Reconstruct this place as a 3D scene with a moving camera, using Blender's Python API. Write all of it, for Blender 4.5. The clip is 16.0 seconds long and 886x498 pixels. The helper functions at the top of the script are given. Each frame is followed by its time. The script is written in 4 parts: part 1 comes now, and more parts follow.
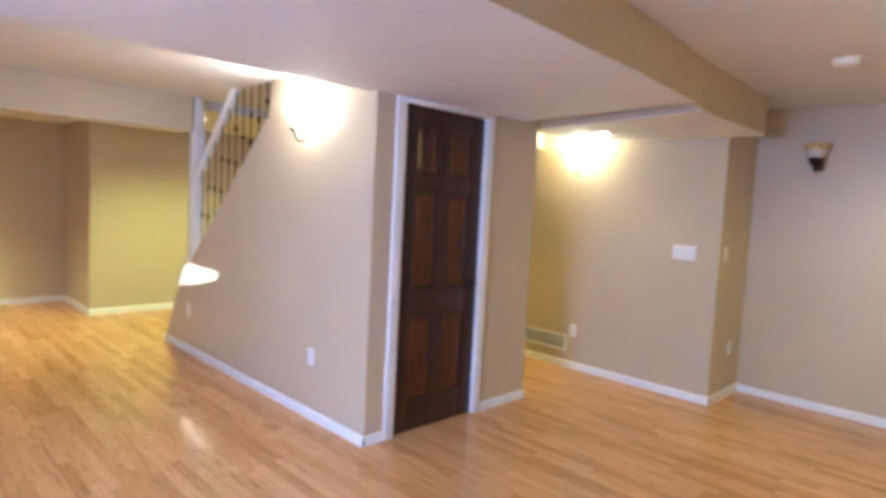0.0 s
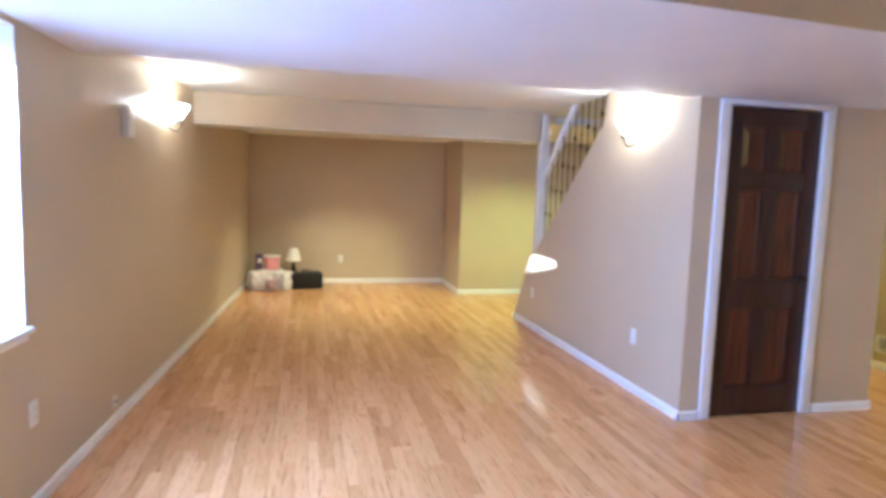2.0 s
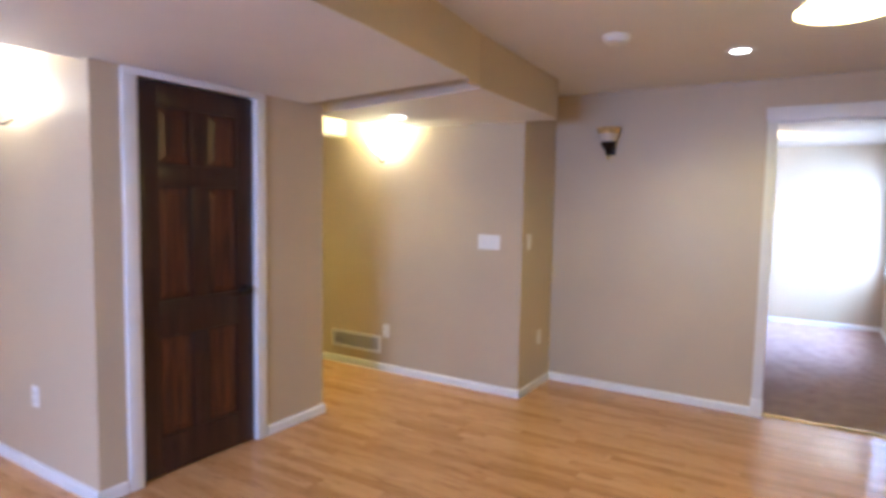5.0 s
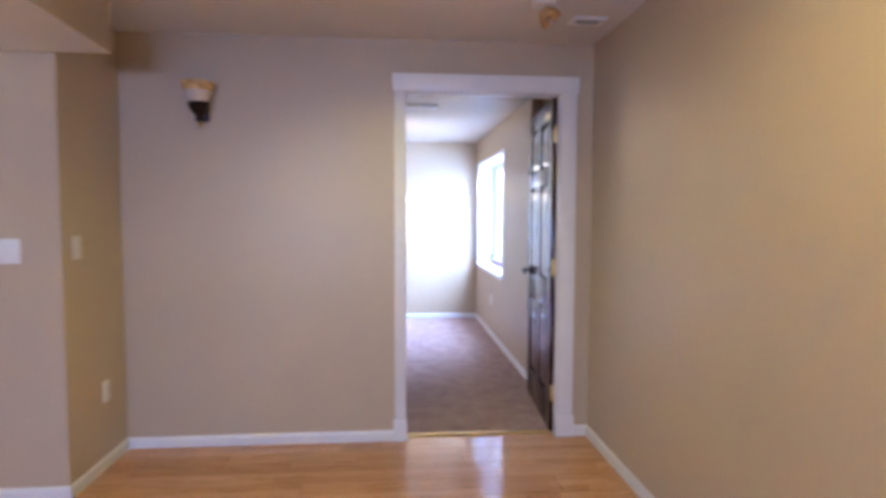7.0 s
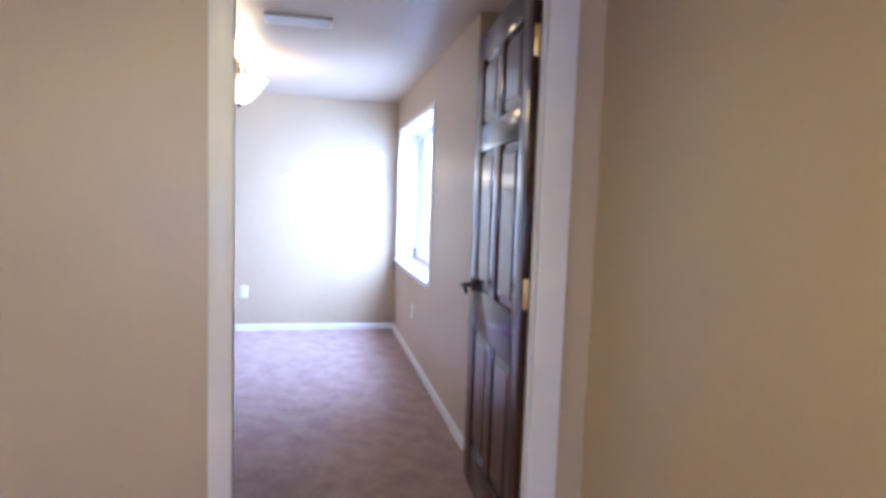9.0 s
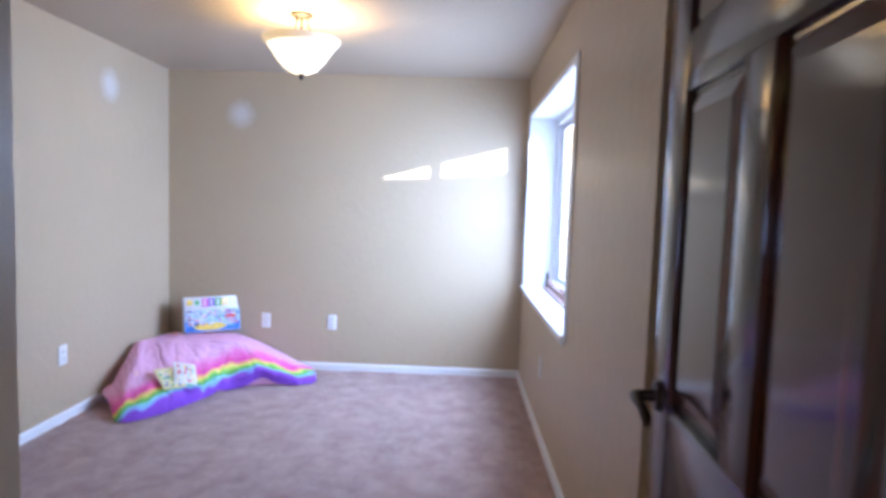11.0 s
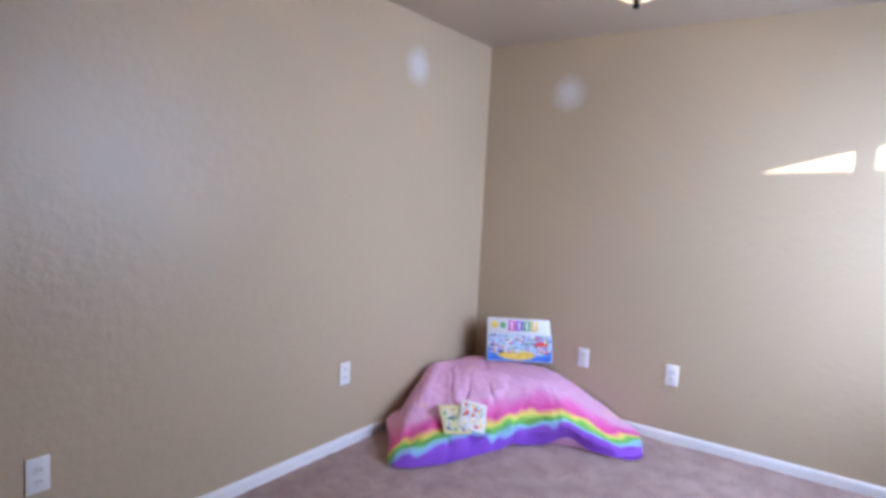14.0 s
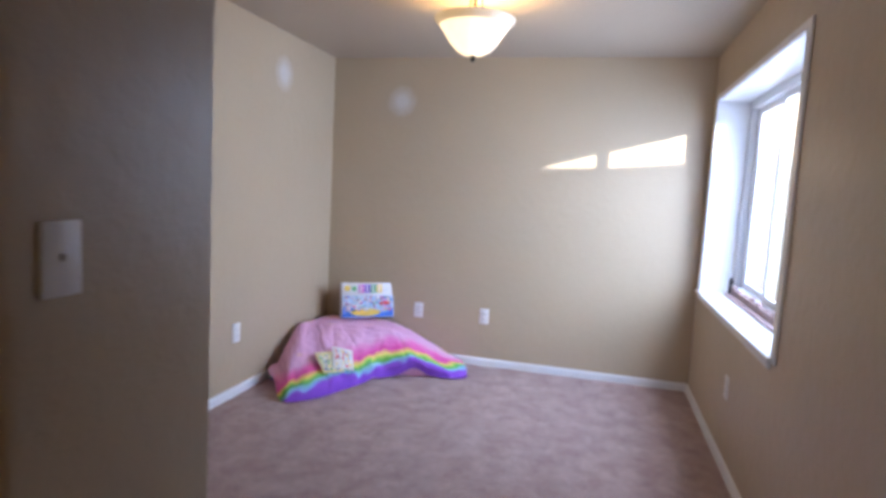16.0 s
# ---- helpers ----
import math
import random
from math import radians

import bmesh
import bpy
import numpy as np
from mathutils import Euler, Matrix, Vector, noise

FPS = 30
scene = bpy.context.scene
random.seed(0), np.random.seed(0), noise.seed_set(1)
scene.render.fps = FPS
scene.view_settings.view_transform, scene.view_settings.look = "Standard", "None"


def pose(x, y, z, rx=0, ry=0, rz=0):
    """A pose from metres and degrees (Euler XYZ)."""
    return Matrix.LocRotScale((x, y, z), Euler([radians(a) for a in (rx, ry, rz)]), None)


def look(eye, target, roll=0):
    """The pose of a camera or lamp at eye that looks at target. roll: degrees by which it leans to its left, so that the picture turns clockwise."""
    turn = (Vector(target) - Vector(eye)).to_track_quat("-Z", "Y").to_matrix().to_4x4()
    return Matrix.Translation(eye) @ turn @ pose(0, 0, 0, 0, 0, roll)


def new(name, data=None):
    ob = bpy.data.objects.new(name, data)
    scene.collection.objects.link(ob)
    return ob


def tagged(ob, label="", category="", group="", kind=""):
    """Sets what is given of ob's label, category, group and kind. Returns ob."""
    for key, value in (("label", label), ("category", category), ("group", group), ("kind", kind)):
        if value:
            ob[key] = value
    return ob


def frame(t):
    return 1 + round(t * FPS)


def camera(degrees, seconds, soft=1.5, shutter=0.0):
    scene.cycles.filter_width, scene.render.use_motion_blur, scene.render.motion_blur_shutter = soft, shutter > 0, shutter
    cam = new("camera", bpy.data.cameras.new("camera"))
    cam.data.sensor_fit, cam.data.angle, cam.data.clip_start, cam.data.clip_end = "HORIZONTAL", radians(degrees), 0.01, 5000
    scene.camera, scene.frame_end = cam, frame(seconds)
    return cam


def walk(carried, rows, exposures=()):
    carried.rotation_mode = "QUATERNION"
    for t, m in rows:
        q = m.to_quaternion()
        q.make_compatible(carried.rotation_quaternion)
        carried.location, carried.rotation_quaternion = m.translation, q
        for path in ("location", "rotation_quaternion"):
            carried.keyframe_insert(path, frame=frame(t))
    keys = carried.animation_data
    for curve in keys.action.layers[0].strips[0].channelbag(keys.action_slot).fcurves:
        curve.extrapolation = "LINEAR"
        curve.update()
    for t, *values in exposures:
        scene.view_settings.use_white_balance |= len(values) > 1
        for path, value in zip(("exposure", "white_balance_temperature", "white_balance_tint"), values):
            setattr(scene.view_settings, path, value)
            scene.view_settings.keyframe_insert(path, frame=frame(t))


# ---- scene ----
cam = camera(73.5, 16.0, soft=3.7, shutter=0.4)
EXPOSURES = [(0.0, 3.1, 5250, 6), (1.0, 3.0, 5050, 7), (2.0, 3.15, 4850, 7), (3.5, 3.05, 5400, 5), (4.5, 2.95, 5350, 8), (7.0, 2.7, 5150, 16), (8.2, 2.7, 5100, 16),
             (10.3, 2.25, 5450, 11), (11.0, 1.95, 5650, 12), (12.5, 1.5, 6050, 13), (13.5, 1.4, 6350, 15), (14.0, 1.65, 6400, 16), (14.5, 1.85, 6400, 15), (15.5, 1.6, 6350, 14), (16.0, 1.5, 6350, 14)]
PATH = [
    (0, (0.07, 0.074, 1.468), (1.47, 1.493, 1.31), 2.9),
    (0.5, (-0.088, -0.095, 1.487), (1.105, 1.499, 1.304), 2.4),
    (1, (-0.145, -0.289, 1.488), (0.816, 1.454, 1.288), 2.3),
    (1.5, (-0.124, -0.441, 1.451), (0.547, 1.433, 1.251), 2.0),
    (2, (-0.203, -0.522, 1.439), (0.243, 1.418, 1.246), 1.8),
    (2.5, (-0.226, -0.535, 1.412), (0.081, 1.434, 1.239), 1.9),
    (3, (-0.182, -0.439, 1.445), (0.198, 1.518, 1.286), 1.2),
    (3.5, (-0.007, -0.231, 1.477), (0.719, 1.627, 1.326), 1.0),
    (4, (0.144, -0.113, 1.482), (1.354, 1.473, 1.329), 0.6),
    (4.5, (0.465, -0.07, 1.461), (1.99, 1.216, 1.317), 1.6),
    (4.7, (0.573, -0.05, 1.467), (2.171, 1.144, 1.315), 1.4),
    (6.8, (1.749, 0.335, 1.325), (3.746, 0.288, 1.221), 0.2),
    (7, (1.914, 0.305, 1.339), (3.903, 0.133, 1.221), 0.2),
    (7.5, (2.302, 0.256, 1.334), (4.253, -0.16, 1.189), 1.0),
    (8, (2.722, 0.188, 1.316), (4.661, -0.277, 1.158), 2.2),
    (8.2, (2.927, 0.157, 1.31), (4.864, -0.314, 1.146), 2.2),
    (10.3, (4.556, -0.3, 1.307), (6.545, -0.436, 1.14), 1.5),
    (10.5, (4.7, -0.325, 1.314), (6.692, -0.396, 1.145), 1.5),
    (11, (5.062, -0.298, 1.3), (7.056, -0.249, 1.151), 1.9),
    (11.5, (5.395, -0.27, 1.312), (7.384, -0.127, 1.164), 1.8),
    (12, (5.685, -0.267, 1.326), (7.656, 0.038, 1.182), 2.0),
    (12.5, (5.909, -0.202, 1.32), (7.848, 0.267, 1.18), 2.0),
    (13, (6.058, -0.141, 1.321), (7.941, 0.52, 1.184), 1.9),
    (13.5, (6.155, -0.14, 1.304), (7.913, 0.801, 1.157), 3.1),
    (14, (6.206, -0.113, 1.287), (7.84, 1.025, 1.108), 2.9),
    (14.5, (6.074, -0.184, 1.352), (7.773, 0.85, 1.142), 1.8),
    (15, (5.811, -0.152, 1.326), (7.688, 0.519, 1.154), 2.5),
    (15.5, (5.591, -0.154, 1.3), (7.508, 0.384, 1.115), 3.0),
    (16, (5.262, -0.103, 1.301), (7.19, 0.39, 1.097), 3.1),
]
walk(cam, [(t, look(eye, target, roll)) for t, eye, target, roll in PATH], EXPOSURES)

# ---- light ----
sky = bpy.data.worlds.new("sky")
sky.use_nodes = True
scene.world = sky
sky_tex = sky.node_tree.nodes.new("ShaderNodeTexSky")
sky_tex.sky_type, sky_tex.sun_disc = "NISHITA", False
sky_tex.sun_elevation, sky_tex.sun_rotation = radians(11.6), radians(222.3)
sky.node_tree.links.new(sky_tex.outputs[0], sky.node_tree.nodes["Background"].inputs[0])
sky.node_tree.nodes["Background"].inputs[1].default_value = 0.05


LEVEL = 0.25  # lamps and sky against the sun


def lamp(name, kind, energy, colour, m, **extra):
    data = bpy.data.lights.new(name, kind)
    data.energy, data.color = energy * (1.0 if kind == "SUN" else LEVEL), colour
    ob = new(name, data)
    ob.matrix_world = m
    return ob


WARM = (1.0, 0.82, 0.26)
SOFTWARM = (1.0, 0.91, 0.78)
COOL = (0.49, 0.655, 1.0)
SUN_WAY = Vector((1.0, 1.1, -0.306))
sun = lamp("sun", "SUN", 5.0, (0.96, 0.98, 1.0), look(-SUN_WAY * 20, (0, 0, 0)))
sun.data.angle = radians(0.6)


def sky_lamp(name, eye, target, w, h, energy, colour=COOL):
    ob = lamp(name, "AREA", energy, colour, look(eye, target))
    ob.data.shape, ob.data.size, ob.data.size_y = "RECTANGLE", w, h
    return ob


REC = 0.55  # the recreation room's own lamps and window against the bedroom's
sky_lamp("sky_light_west", (-1.74, 1.41, 1.42), (2.3, 2.7, -1.6), 1.66, 1.14, 142 * REC, (0.50, 0.60, 1.0)).data.spread = radians(150)
sky_lamp("sky_light_south", (8.60, -1.17, 1.42), (8.95, 1.2, 0.35), 1.60, 1.14, 76).data.spread = radians(138)
# the brighter sky about the sun, from the south-west
sky_lamp("sky_light_southwest", (8.60, -1.20, 1.42), (9.60, -0.10, 0.92), 1.50, 1.10, 15).data.spread = radians(95)
# daylight thrown up from the gravel and steel of the well
sky_lamp("well_bounce_south", (8.60, -1.18, 1.30), (8.90, 0.7, 2.75), 1.55, 0.9, 19).data.spread = radians(120)
# the open sky over each well lights its steel lining
sky_lamp("well_light_west", (-2.15, 1.38, 2.5), (-2.1, 1.39, 0.8), 1.5, 0.8, 90 * REC)
sky_lamp("well_light_south", (8.60, -1.55, 2.4), (8.60, -1.50, 0.8), 1.5, 0.8, 90)


def bulb(name, x, y, z, energy, colour=WARM, size=0.05):
    ob = lamp(name, "POINT", energy, colour, pose(x, y, z))
    ob.data.shadow_soft_size = size
    return ob


def down_spot(name, x, y, z, energy, colour, cone):
    ob = lamp(name, "SPOT", energy, colour, look((x, y, z), (x, y + 0.001, 0)))
    ob.data.spot_size, ob.data.spot_blend, ob.data.shadow_soft_size = radians(cone), 0.8, 0.06
    return ob


# ---- materials ----
def node(nt, kind, **values):
    n = nt.nodes.new(kind)
    for k, v in values.items():
        n.inputs[k].default_value = v
    return n


def ramp(nt, fac, stops):
    n = nt.nodes.new("ShaderNodeValToRGB")
    while len(n.color_ramp.elements) < len(stops):
        n.color_ramp.elements.new(0.5)
    for e, (p, c) in zip(n.color_ramp.elements, stops):
        e.position, e.color = p, (*c, 1)
    nt.links.new(fac, n.inputs[0])
    return n


def base(name, colour, rough=0.5, metal=0.0, spec=0.5):
    m = bpy.data.materials.new(name)
    m.use_nodes = True
    p = m.node_tree.nodes["Principled BSDF"]
    p.inputs["Base Color"].default_value = (*colour, 1)
    p.inputs["Roughness"].default_value = rough
    p.inputs["Metallic"].default_value = metal
    p.inputs["Specular IOR Level"].default_value = spec
    return m, m.node_tree, p


def surface(name, colour, rough=0.5, metal=0.0, spec=0.5, var=0.08, scale=3.0, bump=0.0, bump_scale=60.0, dist=0.002, rough_var=0.1):
    """A surface with slow stains, fine grain and relief in world-sized object space."""
    m, nt, p = base(name, colour, rough, metal, spec)
    tc = nt.nodes.new("ShaderNodeTexCoord")
    slow = node(nt, "ShaderNodeTexNoise", Scale=scale, Detail=6.0)
    nt.links.new(tc.outputs["Object"], slow.inputs["Vector"])
    lo = tuple(c * (1 - var) for c in colour)
    hi = tuple(min(1, c * (1 + var)) for c in colour)
    r = ramp(nt, slow.outputs["Fac"], [(0.3, lo), (0.7, hi)])
    nt.links.new(r.outputs[0], p.inputs["Base Color"])
    mr = node(nt, "ShaderNodeMapRange")
    mr.inputs["To Min"].default_value, mr.inputs["To Max"].default_value = max(0.02, rough - rough_var), min(1, rough + rough_var)
    nt.links.new(slow.outputs["Fac"], mr.inputs["Value"])
    nt.links.new(mr.outputs[0], p.inputs["Roughness"])
    if bump:
        fine = node(nt, "ShaderNodeTexNoise", Scale=bump_scale, Detail=4.0)
        nt.links.new(tc.outputs["Object"], fine.inputs["Vector"])
        b = node(nt, "ShaderNodeBump", Strength=bump, Distance=dist)
        nt.links.new(fine.outputs["Fac"], b.inputs["Height"])
        nt.links.new(b.outputs[0], p.inputs["Normal"])
    return m


PAINT = surface("beige_eggshell_paint", (0.54, 0.44, 0.30), 0.38, var=0.035, scale=1.5, bump=0.35, bump_scale=38, dist=0.003)
CEIL = surface("ceiling_paint", (0.74, 0.71, 0.68), 0.75, var=0.03, scale=2, bump=0.3, bump_scale=70)
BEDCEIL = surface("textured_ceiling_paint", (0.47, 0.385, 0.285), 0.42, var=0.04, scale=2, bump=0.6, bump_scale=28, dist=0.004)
TRIM = surface("white_trim_paint", (0.80, 0.79, 0.77), 0.35, var=0.03, scale=8)
PLATE = surface("white_plastic", (0.80, 0.79, 0.76), 0.35, var=0.02, scale=20)
GREYPLATE = surface("cream_plastic", (0.77, 0.75, 0.70), 0.4, var=0.02, scale=20)
BLACK = surface("black_iron", (0.018, 0.016, 0.016), 0.38, metal=0.6, var=0.2, scale=30)
BRONZE = surface("dark_bronze", (0.035, 0.025, 0.02), 0.35, metal=0.8, var=0.2, scale=40)
BRASS = surface("brass", (0.58, 0.41, 0.15), 0.4, metal=1.0, var=0.1, scale=40)
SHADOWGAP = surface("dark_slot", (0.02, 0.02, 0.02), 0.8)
GALV = surface("galvanised_steel", (0.62, 0.65, 0.68), 0.45, metal=0.35, var=0.12, scale=9)
GRAVEL = surface("gravel", (0.36, 0.33, 0.30), 0.9, var=0.4, scale=40, bump=1, bump_scale=60, dist=0.02)
SOIL = surface("dry_lawn", (0.10, 0.11, 0.05), 0.95, var=0.3, scale=8, bump=1, bump_scale=90, dist=0.03)
SIDING = surface("house_siding", (0.55, 0.52, 0.47), 0.7, var=0.05)
BAG1 = surface("white_plastic_bag", (0.72, 0.69, 0.68), 0.35, var=0.2, scale=14, bump=0.8, bump_scale=16, dist=0.01)
BAG2 = surface("pink_grey_bag", (0.55, 0.38, 0.40), 0.4, var=0.4, scale=12, bump=0.8, bump_scale=18, dist=0.01)
PINK = surface("pink_card", (0.80, 0.34, 0.36), 0.5, var=0.12, scale=10)
PURPLE = surface("purple_card", (0.09, 0.05, 0.13), 0.5, var=0.3, scale=10)
CANVAS = surface("black_nylon", (0.012, 0.012, 0.013), 0.7, var=0.3, scale=20, bump=0.4, bump_scale=200)
LINEN = surface("white_lampshade", (0.80, 0.76, 0.70), 0.8, var=0.04, scale=12)
CREAMPAPER = surface("yellow_cover", (0.78, 0.68, 0.34), 0.4, var=0.12, scale=20)
CARTON = surface("printed_white_card", (0.66, 0.65, 0.63), 0.35, var=0.06, scale=15)
WHITEPAPER = surface("white_cover", (0.80, 0.76, 0.70), 0.4, var=0.1, scale=25)
REDPRINT = surface("red_print", (0.70, 0.07, 0.06), 0.45, var=0.2, scale=30)
BLUEPRINT = surface("blue_print", (0.06, 0.20, 0.62), 0.4, var=0.25, scale=30)
GREENPRINT = surface("green_print", (0.12, 0.42, 0.16), 0.4, var=0.3, scale=30)
YELLOWPRINT = surface("yellow_print", (0.86, 0.60, 0.10), 0.4, var=0.2, scale=30)
SKYPRINT = surface("pale_blue_print", (0.40, 0.56, 0.72), 0.4, var=0.2, scale=30)
MAGENTAPRINT = surface("magenta_print", (0.62, 0.08, 0.42), 0.4, var=0.2, scale=30)
VIOLETPRINT = surface("violet_print", (0.22, 0.08, 0.50), 0.4, var=0.2, scale=30)
ROSE = surface("faded_rose_wood", (0.40, 0.27, 0.25), 0.5, var=0.2, scale=30)
VINYL = surface("white_vinyl", (0.78, 0.79, 0.80), 0.4, var=0.02)


# two pale round spots near the corner of the bedroom, mixed into the wall colour
PALE_SPOTS = ((8.825, 1.935, 1.985), (9.585, 1.38, 1.935))


def knockdown(name, colour):
    """Semi-gloss wall paint over flattened plaster splatter."""
    m, nt, p = base(name, colour, 0.3)
    tc = nt.nodes.new("ShaderNodeTexCoord")
    slow = node(nt, "ShaderNodeTexNoise", Scale=1.2, Detail=5.0)
    patch = node(nt, "ShaderNodeTexNoise", Scale=16.0, Detail=5.0, Roughness=0.6)
    fine = node(nt, "ShaderNodeTexNoise", Scale=120.0, Detail=3.0)
    for n in (slow, patch, fine):
        nt.links.new(tc.outputs["Object"], n.inputs["Vector"])
    r = ramp(nt, slow.outputs["Fac"], [(0.3, tuple(c * 0.96 for c in colour)), (0.7, tuple(c * 1.04 for c in colour))])
    last = r.outputs[0]
    for spot in PALE_SPOTS:
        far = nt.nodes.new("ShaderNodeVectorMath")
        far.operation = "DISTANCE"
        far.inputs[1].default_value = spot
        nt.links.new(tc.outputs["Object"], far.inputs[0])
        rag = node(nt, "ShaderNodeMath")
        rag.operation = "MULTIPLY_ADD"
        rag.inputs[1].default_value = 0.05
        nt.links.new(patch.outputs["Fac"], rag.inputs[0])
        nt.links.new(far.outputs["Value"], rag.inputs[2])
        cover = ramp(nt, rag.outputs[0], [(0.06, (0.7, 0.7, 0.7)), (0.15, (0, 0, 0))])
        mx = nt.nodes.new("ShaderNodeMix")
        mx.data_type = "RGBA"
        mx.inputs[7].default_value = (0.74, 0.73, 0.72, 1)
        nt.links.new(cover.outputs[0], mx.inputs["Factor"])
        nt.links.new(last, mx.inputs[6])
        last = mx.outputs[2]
    nt.links.new(last, p.inputs["Base Color"])
    flat = ramp(nt, patch.outputs["Fac"], [(0.42, (0, 0, 0)), (0.62, (1, 1, 1))])
    mix = node(nt, "ShaderNodeMath")
    mix.operation = "MULTIPLY_ADD"
    mix.inputs[1].default_value = 0.12
    nt.links.new(fine.outputs["Fac"], mix.inputs[0])
    nt.links.new(flat.outputs[0], mix.inputs[2])
    b = node(nt, "ShaderNodeBump", Strength=0.32, Distance=0.003)
    nt.links.new(mix.outputs[0], b.inputs["Height"])
    nt.links.new(b.outputs[0], p.inputs["Normal"])
    mr = node(nt, "ShaderNodeMapRange")
    mr.inputs["To Min"].default_value, mr.inputs["To Max"].default_value = 0.31, 0.43
    nt.links.new(patch.outputs["Fac"], mr.inputs["Value"])
    nt.links.new(mr.outputs[0], p.inputs["Roughness"])
    return m


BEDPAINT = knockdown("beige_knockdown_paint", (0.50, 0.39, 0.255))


def laminate():
    """Glossy three-strip maple laminate, grain along each board's length."""
    m, nt, p = base("maple_laminate", (0.5, 0.3, 0.14), 0.2, spec=0.68)
    tc, info = nt.nodes.new("ShaderNodeTexCoord"), nt.nodes.new("ShaderNodeObjectInfo")
    sep = nt.nodes.new("ShaderNodeSeparateXYZ")
    nt.links.new(tc.outputs["Object"], sep.inputs[0])

    def math(op, a, b=0.0, c=0.0):
        n = nt.nodes.new("ShaderNodeMath")
        n.operation = op
        for i, v in enumerate((a, b, c)):
            if isinstance(v, float):
                n.inputs[i].default_value = v
            else:
                nt.links.new(v, n.inputs[i])
        return n.outputs[0]

    strip = math("FLOOR", math("DIVIDE", sep.outputs[0], 0.065))
    shift = math("MULTIPLY", math("FRACT", math("MULTIPLY_ADD", strip, 0.377, info.outputs["Random"])), 0.92)
    piece = math("FLOOR", math("DIVIDE", math("ADD", sep.outputs[1], shift), 0.92))
    comb = nt.nodes.new("ShaderNodeCombineXYZ")
    nt.links.new(strip, comb.inputs[0])
    nt.links.new(piece, comb.inputs[1])
    nt.links.new(math("MULTIPLY", info.outputs["Random"], 91.0), comb.inputs[2])
    white = nt.nodes.new("ShaderNodeTexWhiteNoise")
    nt.links.new(comb.outputs[0], white.inputs["Vector"])
    tone = ramp(nt, white.outputs["Value"], [(0.0, (0.51, 0.262, 0.099)), (0.3, (0.59, 0.318, 0.127)), (0.7, (0.635, 0.352, 0.147)), (1.0, (0.68, 0.385, 0.172))])
    stretch = nt.nodes.new("ShaderNodeMapping")
    stretch.inputs["Scale"].default_value = (30, 1.6, 1)
    add = nt.nodes.new("ShaderNodeVectorMath")
    nt.links.new(tc.outputs["Object"], add.inputs[0])
    nt.links.new(white.outputs["Color"], add.inputs[1])
    nt.links.new(add.outputs[0], stretch.inputs["Vector"])
    grain = node(nt, "ShaderNodeTexNoise", Scale=3.0, Detail=8.0, Distortion=0.5)
    nt.links.new(stretch.outputs[0], grain.inputs["Vector"])
    gr = ramp(nt, grain.outputs["Fac"], [(0.30, (0.52, 0.40, 0.32)), (0.48, (1, 1, 1)), (0.74, (0.80, 0.74, 0.68))])
    mul = nt.nodes.new("ShaderNodeMix")
    mul.data_type, mul.blend_type = "RGBA", "MULTIPLY"
    mul.inputs["Factor"].default_value = 0.9
    nt.links.new(tone.outputs[0], mul.inputs[6])
    nt.links.new(gr.outputs[0], mul.inputs[7])
    edge = math("ABSOLUTE", math("SUBTRACT", math("FRACT", math("DIVIDE", sep.outputs[0], 0.065)), 0.5))
    line = ramp(nt, edge, [(0.47, (1, 1, 1)), (0.497, (0.82, 0.76, 0.70))])
    mul2 = nt.nodes.new("ShaderNodeMix")
    mul2.data_type, mul2.blend_type = "RGBA", "MULTIPLY"
    mul2.inputs["Factor"].default_value = 1.0
    nt.links.new(mul.outputs[2], mul2.inputs[6])
    nt.links.new(line.outputs[0], mul2.inputs[7])
    nt.links.new(mul2.outputs[2], p.inputs["Base Color"])
    smear = node(nt, "ShaderNodeTexNoise", Scale=2.5, Detail=4.0)
    nt.links.new(tc.outputs["Object"], smear.inputs["Vector"])
    mr = node(nt, "ShaderNodeMapRange")
    mr.inputs["To Min"].default_value, mr.inputs["To Max"].default_value = 0.11, 0.18
    nt.links.new(smear.outputs["Fac"], mr.inputs["Value"])
    nt.links.new(mr.outputs[0], p.inputs["Roughness"])
    b = node(nt, "ShaderNodeBump", Strength=0.08, Distance=0.001)
    nt.links.new(grain.outputs["Fac"], b.inputs["Height"])
    nt.links.new(b.outputs[0], p.inputs["Normal"])
    return m


LAMINATE = laminate()


